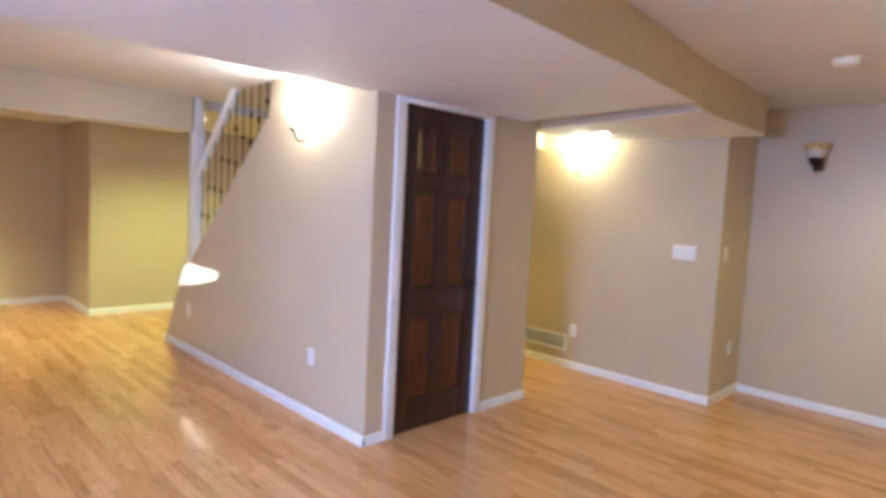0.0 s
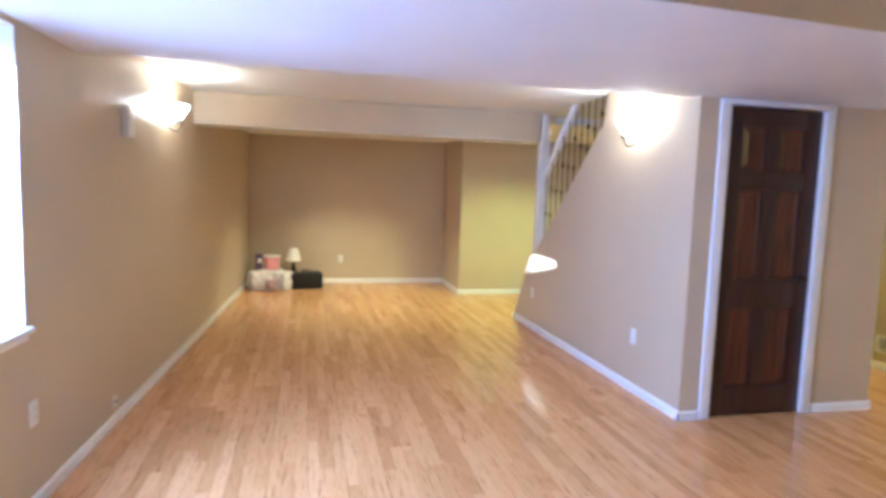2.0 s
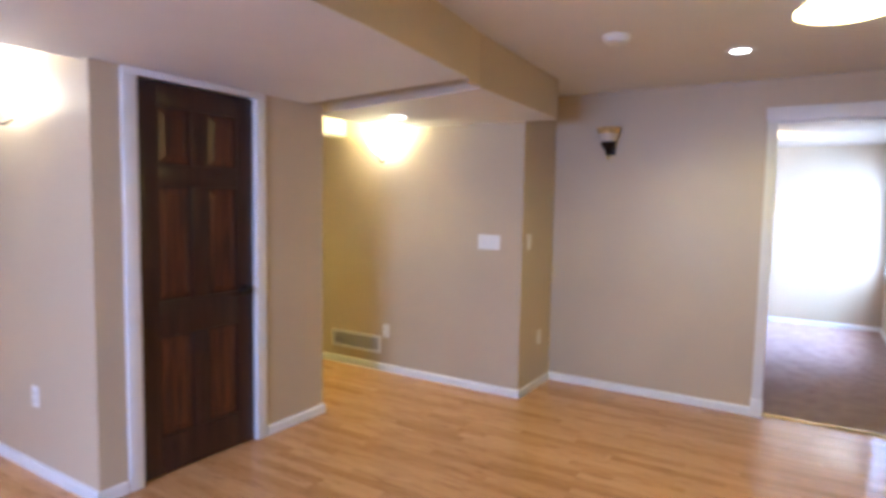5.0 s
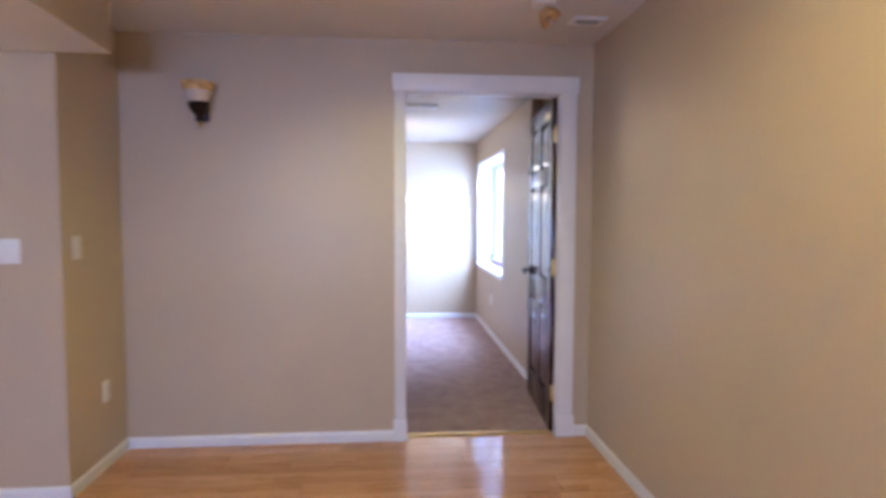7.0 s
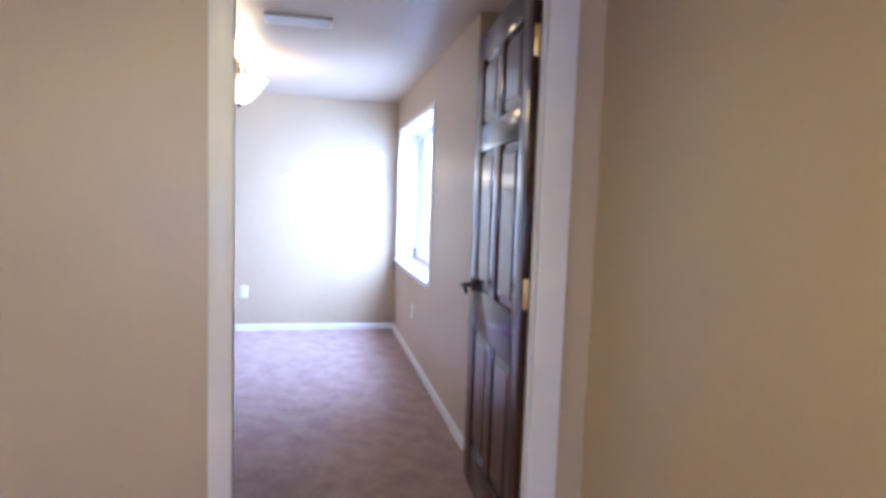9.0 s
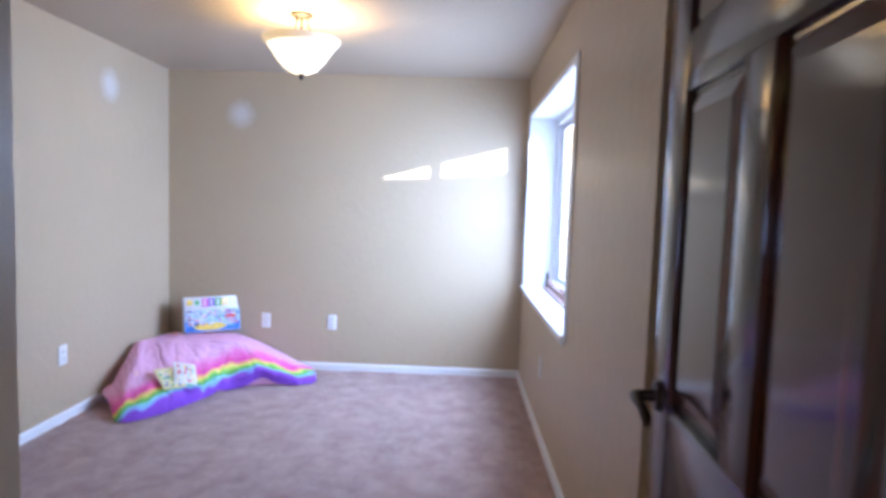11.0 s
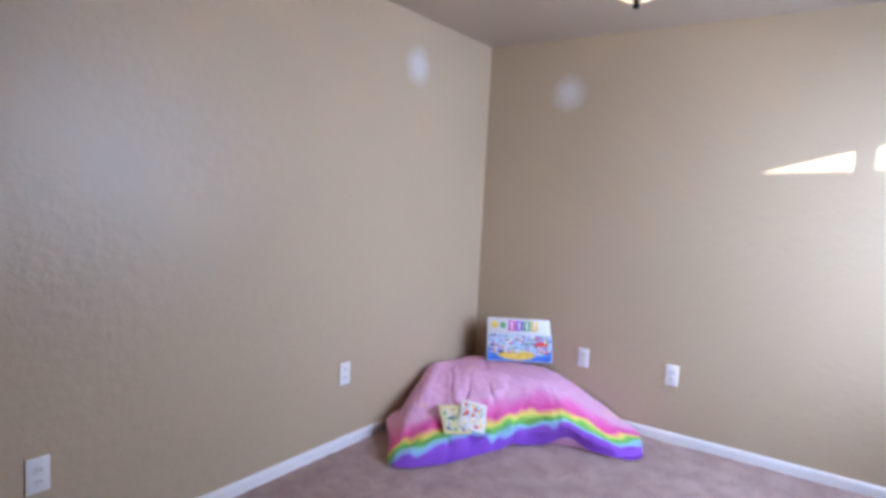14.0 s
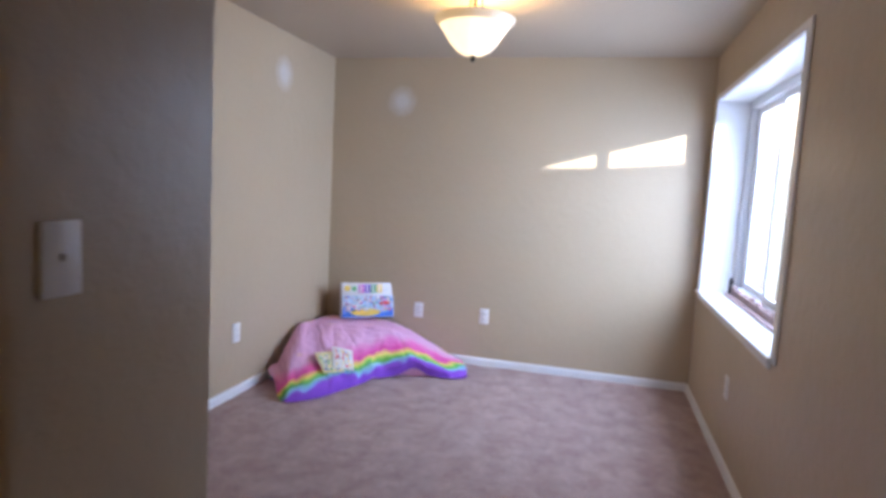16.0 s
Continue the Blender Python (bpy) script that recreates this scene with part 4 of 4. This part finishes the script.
sp = root("spot_fixture", pose(4.75, -0.42, CES), "small ceiling spotlight with an amber glass cup", "ceiling lamp")
part("canopy", lathe([(0.0, 0.0), (0.060, 0.0), (0.055, -0.018), (0.0, -0.022)], 24), PLATE, sp)
part("neck", rod([(0, 0, -0.018), (0.0, 0.0, -0.04)], 0.010), PLATE, sp)
part("cup", lathe([(0.0, 0.0), (0.030, 0.002), (0.045, 0.025), (0.055, 0.06), (0.051, 0.06), (0.040, 0.027), (0.0, 0.006)], 22), AMBER, sp, "amber glass cup", m=pose(0, 0, -0.038, 150, 20, 0))


def bowl_lamp(m, label):
    """Semi-flush ceiling lamp: canopy, three rods, alabaster bowl with a dark finial."""
    d = root("ceiling_lamp", m, label, "ceiling lamp")
    part("canopy", lathe([(0.0, 0.0), (0.062, 0.0), (0.058, -0.014), (0.035, -0.022), (0.0, -0.024)], 28), BRONZE, d)
    for k in range(3):
        a = 2 * math.pi * k / 3 + 0.4
        part("rod", rod([(0.03 * math.cos(a), 0.03 * math.sin(a), -0.018), (0.034 * math.cos(a), 0.034 * math.sin(a), -0.06), (0.06 * math.cos(a), 0.06 * math.sin(a), -0.115),
                         (0.115 * math.cos(a), 0.115 * math.sin(a), -0.150)], 0.005, 8), BRONZE, d)
    outer = [(0.012, -0.300), (0.050, -0.298), (0.085, -0.278), (0.120, -0.240), (0.150, -0.195), (0.172, -0.165)]
    inner = [(0.166, -0.164), (0.145, -0.192), (0.116, -0.234), (0.082, -0.271), (0.048, -0.291), (0.012, -0.293)]
    part("bowl", lathe(outer + inner, 40), BOWLLIT, d, "glowing alabaster glass bowl")
    part("rim", lathe([(0.1725, -0.1645), (0.196, -0.142), (0.199, -0.130), (0.192, -0.128), (0.186, -0.138), (0.1665, -0.1635)], 40), RIMLIT, d, "amber alabaster rim")
    part("finial", lathe([(0.0, -0.334), (0.010, -0.330), (0.013, -0.320), (0.007, -0.312), (0.018, -0.304), (0.0, -0.2995)], 18), BRONZE, d)
    part("stem", rod([(0, 0, -0.024), (0, 0, -0.29)], 0.006), BRONZE, d)
    return d


bowl_lamp(pose(8.18, 0.545, BC), "lit bronze ceiling lamp with an amber alabaster glass bowl")
bulb("bowl_light", 8.18, 0.545, BC - 0.15, 24, (1.0, 0.73, 0.36), 0.07)


def bell_lamp(m, label):
    """Semi-flush ceiling lamp: canopy, stem and socket over a flared amber glass bell that opens downwards."""
    d = root("ceiling_lamp", m, label, "ceiling lamp")
    part("canopy", lathe([(0.0, 0.0), (0.065, 0.0), (0.060, -0.016), (0.030, -0.026), (0.0, -0.027)], 28), BRONZE, d)
    part("stem", rod([(0, 0, -0.025), (0, 0, -0.085)], 0.008), BRONZE, d)
    part("socket", lathe([(0.0, -0.078), (0.028, -0.080), (0.034, -0.095), (0.032, -0.118), (0.0, -0.120)], 22), BRONZE, d)
    outer = [(0.034, -0.098), (0.052, -0.108), (0.070, -0.135), (0.088, -0.175), (0.112, -0.212), (0.142, -0.238), (0.150, -0.246)]
    inner = [(0.146, -0.248), (0.138, -0.240), (0.107, -0.214), (0.083, -0.176), (0.065, -0.136), (0.048, -0.112), (0.034, -0.102)]
    part("shade", lathe(outer + inner, 36), AMBERBELL, d, "glowing amber glass bell shade")
    part("light_bulb", lathe([(0.0, -0.120), (0.014, -0.122), (0.020, -0.150), (0.027, -0.172), (0.020, -0.190), (0.0, -0.197)], 18), MILK, d, "frosted light bulb")
    return d


bell_lamp(pose(3.06, -0.06, CES), "lit ceiling lamp with an amber glass bell shade")
bulb("bell_light", 3.06, -0.06, CES - 0.235, 13 * REC, (1.0, 0.76, 0.22), 0.03)


# ---- loose things: far end of the recreation room ----
def soft_block(w, d, h, seed, puff=0.05, rough=0.03, cuts=5):
    """A sagging bag: a block rounded and crumpled by noise, standing on z = 0."""
    bm = bmesh.new()
    bmesh.ops.create_cube(bm, size=2)
    bmesh.ops.subdivide_edges(bm, edges=bm.edges[:], cuts=cuts, use_grid_fill=True)
    for v in bm.verts:
        c = v.co
        n = c.normalized() * 1.35
        q = c.lerp(n, 0.4)
        k = noise.noise_vector(c * 1.7 + Vector((seed, seed * 2, 0))) * rough / 0.15
        v.co = Vector((q.x * w / 2, q.y * d / 2, (q.z + 1) * h / 2)) + Vector((k.x * w, k.y * d, k.z * h)) * 0.22
        v.co.z = max(0.001, v.co.z)
    return bm


g = "things piled in the corner"
case = root("carry_case", pose(-0.22, 8.25, F, 0, 0, 6), "black soft carry case standing on the floor", "case", g)
part("body", box(-0.23, 0.23, -0.14, 0.14, 0.004, 0.235, 0.03), CANVAS, case)
part("flap", box(-0.225, 0.225, -0.146, -0.141, 0.13, 0.225, 0.002), CANVAS, case)
part("handle", rod([(-0.07, 0, 0.232), (-0.06, 0, 0.262), (0.06, 0, 0.262), (0.07, 0, 0.232)], 0.009), CANVAS, case)
for x, y, w, d, h, s, mt, lab in ((-0.83, 8.18, 0.34, 0.30, 0.25, 3, BAG1, "crumpled white plastic bag on the floor"), (-0.55, 8.16, 0.28, 0.28, 0.25, 8, BAG1, "stuffed white and grey shopping bag"),
                                  (-0.70, 8.05, 0.17, 0.13, 0.16, 13, BAG2, "small pink and grey bundle on the floor")):
    b = root("shopping_bag", pose(x, y, F, 0, 0, s * 7), lab, "bag", g)
    part("body", soft_block(w, d, h, s), mt, b)
    part("handle_loop", rod([(-0.05, 0, h * 0.93), (-0.03, 0.01, h + 0.025), (0.03, 0.0, h + 0.03), (0.05, 0, h * 0.93)], 0.004), mt, b)
can = root("storage_tin", pose(-0.70, 8.36, F), "pink round storage tub standing on a carton", "tub", g)
part("carton", box(-0.14, 0.14, -0.12, 0.12, 0, 0.262, 0.004), BAG1, can)
part("tub", lathe([(0.0, 0.264), (0.105, 0.264), (0.118, 0.45), (0.118, 0.455), (0.0, 0.458)], 28), PINK, can)
part("lid_rim", lathe([(0.119, 0.440), (0.123, 0.445), (0.123, 0.460), (0.0, 0.466)], 28), WHITEPAPER, can)
bx = root("toy_box", pose(-0.885, 8.40, F, 0, 0, 10), "dark purple toy carton with a white band", "box", g)
part("carton", box(-0.045, 0.045, -0.10, 0.10, 0, 0.47, 0.003), PURPLE, bx)
part("label_band", box(-0.03, 0.03, -0.102, -0.1005, 0.36, 0.42), WHITEPAPER, bx)
tl = root("table_lamp", pose(-0.40, 8.50, F), "small table lamp with a white shade", "table lamp", g)
part("base", lathe([(0.0, 0.0), (0.07, 0.0), (0.068, 0.02), (0.02, 0.04), (0.035, 0.14), (0.05, 0.22), (0.02, 0.32), (0.012, 0.37), (0.0, 0.37)], 24), BRONZE, tl)
part("shade", lathe([(0.110, 0.37), (0.060, 0.56), (0.057, 0.56), (0.106, 0.37)], 28), LINEN, tl, "white tapered fabric shade")


# ---- loose things: bedroom ----
def along(knots, u):
    """A smooth line through (u, x, y, z) knots."""
    k = max(0, min(len(knots) - 2, sum(1 for q in knots if q[0] <= u) - 1))
    p = [Vector(knots[max(0, min(len(knots) - 1, k + d))][1:]) for d in (-1, 0, 1, 2)]
    t = (u - knots[k][0]) / (knots[k + 1][0] - knots[k][0])
    return 0.5 * (2 * p[1] + (p[2] - p[0]) * t + (2 * p[0] - 5 * p[1] + 4 * p[2] - p[3]) * t * t + (3 * p[1] - p[0] - 3 * p[2] + p[3]) * t ** 3)


HEM = [(0, 8.66, 1.86, F), (0.08, 8.37, 1.66, F), (0.14, 8.34, 1.56, F), (0.25, 8.50, 1.43, F), (0.5, 8.83, 1.30, F), (0.65, 9.02, 1.18, F), (0.82, 9.12, 0.95, F), (0.94, 9.18, 0.73, F), (1, 9.28, 0.69, F)]
CREST = [(0, 9.06, 1.91, 0.26), (0.08, 9.03, 1.88, 0.28), (0.14, 9.00, 1.85, 0.292), (0.25, 9.04, 1.77, 0.292), (0.5, 9.14, 1.52, 0.292), (0.65, 9.20, 1.31, 0.288), (0.82, 9.28, 1.11, 0.205), (0.94, 9.31, 0.90, 0.095), (1, 9.38, 0.74, 0.03)]
BACK = [(0, 9.40, 1.915, 0.235), (0.25, 9.45, 1.87, 0.262), (0.5, 9.52, 1.60, 0.262), (0.65, 9.555, 1.38, 0.252), (0.82, 9.565, 1.12, 0.15), (0.94, 9.56, 0.92, 0.05), (1, 9.55, 0.80, 0.0)]
SLOPE = 0.6  # share of the cloth that hangs down the front


def drape(u, v):
    """The comforter's surface without its folds."""
    low, top = along(HEM, u), along(CREST, u)
    if v > SLOPE:
        return top.lerp(along(BACK, u), (v - SLOPE) / (1 - SLOPE))
    s = v / SLOPE
    p = low.lerp(top, s)
    hem = min(1.0, s / 0.10)
    p.z = F + (top.z - F) * (0.20 * math.sqrt(hem * (2 - hem)) * min(1.0, (top.z - F) / 0.2) + 0.80 * (0.72 * s + 0.28 * math.sin(s * math.pi / 2)))
    return p


def comforter():
    """A quilted cover thrown over a low heap in the corner, hem rolled on the carpet."""
    NU, NV = 140, 100
    bm = bmesh.new()
    uv = bm.loops.layers.uv.new("cloth")
    pos, uvs = [], []
    run, before = [0.0] * (NU + 1), [None] * (NU + 1)
    for j in range(NV + 1):
        v = j / NV
        row = []
        for i in range(NU + 1):
            u = i / NU
            p = drape(u, v)
            if before[i] is not None:
                run[i] += (p - before[i]).length
            before[i] = p.copy()
            ahead, across = drape(u, min(1.0, v + 0.01)) - drape(u, max(0.0, v - 0.01)), drape(min(1.0, u + 0.01), v) - drape(max(0.0, u - 0.01), v)
            out = across.cross(ahead)
            out = out.normalized() if out.length > 1e-7 else Vector((0, 0, 1))
            front = max(0.0, 1 - v / (SLOPE * 1.15))
            crease = abs(noise.noise((u * 11.0, v * 2.2, 2.0)))
            fold = 0.040 * noise.noise((u * 6.0, v * 1.6, 4.0)) + 0.020 * noise.noise((u * 15, v * 5.0, 5.0)) - 0.010 * max(0.0, 0.2 - crease) / 0.2
            fold = fold * (0.30 + 0.9 * front) + 0.006 * noise.noise((u * 34, v * 24, 8.0))
            roll = 0.034 * math.exp(-((run[i] - 0.07) / 0.045) ** 2) * (0.7 + 1.5 * noise.noise((u * 13, 0.5, 3.0)))
            hold = min(1.0, j / 4)
            p += out * (fold + roll) * hold
            lift = (0.060 * math.exp(-((u - 0.76) / 0.055) ** 2) + 0.020 * math.exp(-((u - 0.55) / 0.03) ** 2)) * max(0.0, 1 - v / 0.35)
            p.z = max(p.z, F + 0.014) + lift
            p.x, p.y = min(p.x, NX - 0.018), min(p.y, NY - 0.018)
            row.append(bm.verts.new(p))
            # the bands keep level past the corner on to the short side
            side_on = 0.36 * max(0.0, 1 - u / 0.14) * max(0.0, 1 - v / SLOPE)
            uvs.append((u * 1.3, run[i] + side_on + 0.040 * noise.noise((u * 9, 5.5, 1.0)) + 0.030 * noise.noise((u * 24, 2.5, v * 8))))
        pos.append(row)
    idx = {v: k for k, v in enumerate(x for r in pos for x in r)}
    for j in range(NV):
        for i in range(NU):
            f = bm.faces.new((pos[j][i], pos[j][i + 1], pos[j + 1][i + 1], pos[j + 1][i]))
            for lp in f.loops:
                lp[uv].uv = uvs[idx[lp.vert]]
    # the pink lining turned under along the hem
    rim = [pos[0][i] for i in range(NU + 1)]
    under = [bm.verts.new(v.co.lerp(Vector((9.3, 1.6, F)), 0.10)) for v in rim]
    for v in under:
        v.co.z = F + 0.010
    for i in range(NU):
        f = bm.faces.new((rim[i + 1], rim[i], under[i], under[i + 1]))
        for lp in f.loops:
            lp[uv].uv = (0.5, 0.41)
    for col in (0, NU):
        side = [pos[j][col] for j in range(NV + 1)]
        foot = [bm.verts.new((v.co.x, v.co.y, F + 0.010)) for v in side]
        for j in range(NV):
            f = bm.faces.new((side[j], side[j + 1], foot[j + 1], foot[j]))
            for lp in f.loops:
                lp[uv].uv = uvs[idx[lp.vert]] if lp.vert in idx else (0.2, 0.05)
    d = root("comforter", pose(0, 0, 0), "pink rainbow-striped comforter draped over a low heap in the corner", "bedding")
    part("cover", bm, CLOTH, d, "pink cover with rainbow and purple bands")
    part("heap", prism([(9.14, 1.80), (9.28, 1.30), (9.50, 1.30), (9.42, 1.86)], F, 0.245), LINEN, d, "hidden pile below the cover", smooth=False)
    return d


comforter()

# board game carton: printed front as plain coloured shapes
gb = root("board_game_box", pose(9.462, 1.535, 0.283, -6, 0, -54), "colourful board game carton standing on the comforter", "game box")
part("carton", box(-0.205, 0.205, -0.004, 0.060, 0, 0.265, 0.003), CARTON, gb)


def printed(name, mat, rows):
    bm = bmesh.new()
    for x0, x1, z0, z1 in rows:
        add_box(bm, x0, x1, -0.0062, -0.0045, z0, z1)
    part(name, bm, mat, gb, smooth=False)


def blob(cx, cz, rx, rz, n=18, y=-0.0068, bm=None):
    bm = bm or bmesh.new()
    lo = [bm.verts.new((cx + rx * math.cos(2 * math.pi * k / n), -0.0046, cz + rz * math.sin(2 * math.pi * k / n))) for k in range(n)]
    hi = [bm.verts.new((v.co.x, y, v.co.z)) for v in lo]
    bm.faces.new(hi)
    for k in range(n):
        j = (k + 1) % n
        bm.faces.new((lo[k], lo[j], hi[j], hi[k]))
    return bm


printed("printed_band", BLUEPRINT, [(-0.200, 0.200, 0.004, 0.042), (-0.200, -0.150, 0.0425, 0.090), (0.150, 0.200, 0.0425, 0.075)])
printed("printed_sky", SKYPRINT, [(-0.1495, 0.1495, 0.0425, 0.168), (-0.200, -0.150, 0.0905, 0.168), (0.150, 0.200, 0.0755, 0.168)])
for k, (mt, x) in enumerate(((MAGENTAPRINT, -0.078), (VIOLETPRINT, -0.031), (GREENPRINT, 0.016), (YELLOWPRINT, 0.063))):
    part("title_block", box(x, x + 0.044, -0.0066, -0.0045, 0.192, 0.254, 0.0005), mt, gb, "coloured title tile")
    part("title_mark", box(x + 0.014, x + 0.026, -0.0080, -0.0068, 0.200, 0.246), WHITEPAPER, gb, smooth=False)
part("printed_sun", blob(-0.165, 0.226, 0.024, 0.022), YELLOWPRINT, gb, smooth=False)
part("printed_badge", blob(-0.112, 0.224, 0.018, 0.020), GREENPRINT, gb, smooth=False)
part("printed_island", blob(-0.02, 0.042, 0.118, 0.030, 24, -0.0075), YELLOWPRINT, gb, smooth=False)
rng = random.Random(4)
for mt in (WHITEPAPER, REDPRINT, ROSE, BLUEPRINT, PURPLE, WHITEPAPER, GREENPRINT, ROSE, MAGENTAPRINT, CARTON):
    bm = bmesh.new()
    for _ in range(30 if mt is WHITEPAPER else 18):
        blob(rng.uniform(-0.185, 0.185), rng.uniform(0.055, 0.165), rng.uniform(0.003, 0.015), rng.uniform(0.003, 0.008), 9, -0.0082 - rng.random() * 0.002, bm)
    tagged(part("printed_pattern", bm, mt, gb, smooth=False), kind="stuff")
part("printed_car", blob(0.130, 0.112, 0.045, 0.012, 16, -0.0108), REDPRINT, gb, smooth=False)


def booklet(m, cover, spots, label):
    d = root("picture_book", m, label, "book", "picture books")
    part("cover", box(-0.07, 0.07, -0.095, 0.095, 0, 0.006, 0.001), cover, d)
    r2 = random.Random(len(label))
    for mt in spots:
        bm = bmesh.new()
        for _ in range(16):
            x, y, s = r2.uniform(-0.05, 0.05), r2.uniform(-0.075, 0.07), r2.uniform(0.003, 0.009)
            add_box(bm, x - s, min(x + s, 0.068), y - s * 1.2, y + s * 1.2, 0.0062, 0.0068 + r2.random() * 0.0008)
        tagged(part("printed_pattern", bm, mt, d, smooth=False), kind="stuff")
    part("pages", box(-0.066, 0.0695, -0.086, 0.086, -0.004, -0.0005), WHITEPAPER, d, smooth=False)
    return d


def on_front(u, v, turn, out):
    """A pose lying against the front slope of the comforter, its y up the slope."""
    p, up, side = drape(u, v), drape(u, v + 0.08) - drape(u, v - 0.08), drape(u + 0.08, v) - drape(u - 0.08, v)
    n = side.cross(up).normalized()
    up = up.normalized()
    m = Matrix((up.cross(n), up, n)).transposed().to_4x4()
    m.translation = p + n * out
    return m @ pose(0, 0, 0, 0, 0, turn)


booklet(on_front(0.292, 0.160, 14, 0.040), CREAMPAPER, (GREENPRINT, WHITEPAPER, VIOLETPRINT), "yellow picture book leaning on the comforter")
booklet(on_front(0.368, 0.160, -6, 0.052), WHITEPAPER, (REDPRINT, YELLOWPRINT, SKYPRINT), "white picture book leaning on the comforter")

tray = root("window_track_board", pose(8.66, -0.962, 0.7245), "faded rose-brown wooden board along the window foot", "board")
part("board", box(-0.66, 0.66, -0.012, 0.012, 0, 0.050, 0.004), ROSE, tray)
part("ledge", box(-0.66, 0.66, 0.0125, 0.045, 0, 0.016, 0.003), ROSE, tray)
for k in range(9):
    part("chip", box(-0.6 + k * 0.145, -0.55 + k * 0.145, -0.010, 0.010, 0.0505, 0.058 + 0.006 * (k % 3), 0.002), ROSE, tray)
part("end_bracket", rod([(0.62, 0.02, 0.017), (0.62, 0.02, 0.10), (0.59, 0.02, 0.115), (0.56, 0.02, 0.09)], 0.008), BRONZE, tray, "dark metal bracket")


# ---- floor boards ----
def laminate_boards():
    """Boards of three strips laid along the long room; joints staggered row by row."""
    L, B, gap = 1.29, 0.195, 0.0012
    floor = bpy.data.objects["floor"]

    def board_mesh(b):
        bm = box(0, b - gap, 0, L - gap, -0.009, 0, 0)
        top = [e for e in bm.edges if all(v.co.z > -0.001 for v in e.verts)]
        bmesh.ops.bevel(bm, geom=top, offset=0.0010, segments=1, affect="EDGES")
        return mesh_of("laminate_board", bm, LAMINATE)

    full = board_mesh(B)
    x0, x1, y0, y1 = -1.75, 5.461, -0.99, 8.80
    r3 = random.Random(11)
    made = []
    i = 0
    while x0 + i * B < x1 - 0.02:
        b = min(B, x1 - (x0 + i * B))
        me = full if b == B else board_mesh(b)
        y = y0 - r3.uniform(0.05, 0.95) * L
        while y < y1:
            s, e = max(y, y0), min(y + L, y1)
            if e - s > 0.05:
                xc, yc = x0 + i * B + B / 2, (s + e) / 2
                inside = not (2.45 < xc < 3.5 and s > 3.0 and e < 5.6) and not (4.95 < xc and s > 1.9) and not (2.1 < xc and s > 7.7)
                if inside:
                    ob = new("laminate_board", me)
                    ob.location, ob.scale = (x0 + i * B, s, F), (1, (e - s) / L, 1)
                    ob.parent = floor
                    made.append(ob)
            y += L
        i += 1
    return made


laminate_boards()
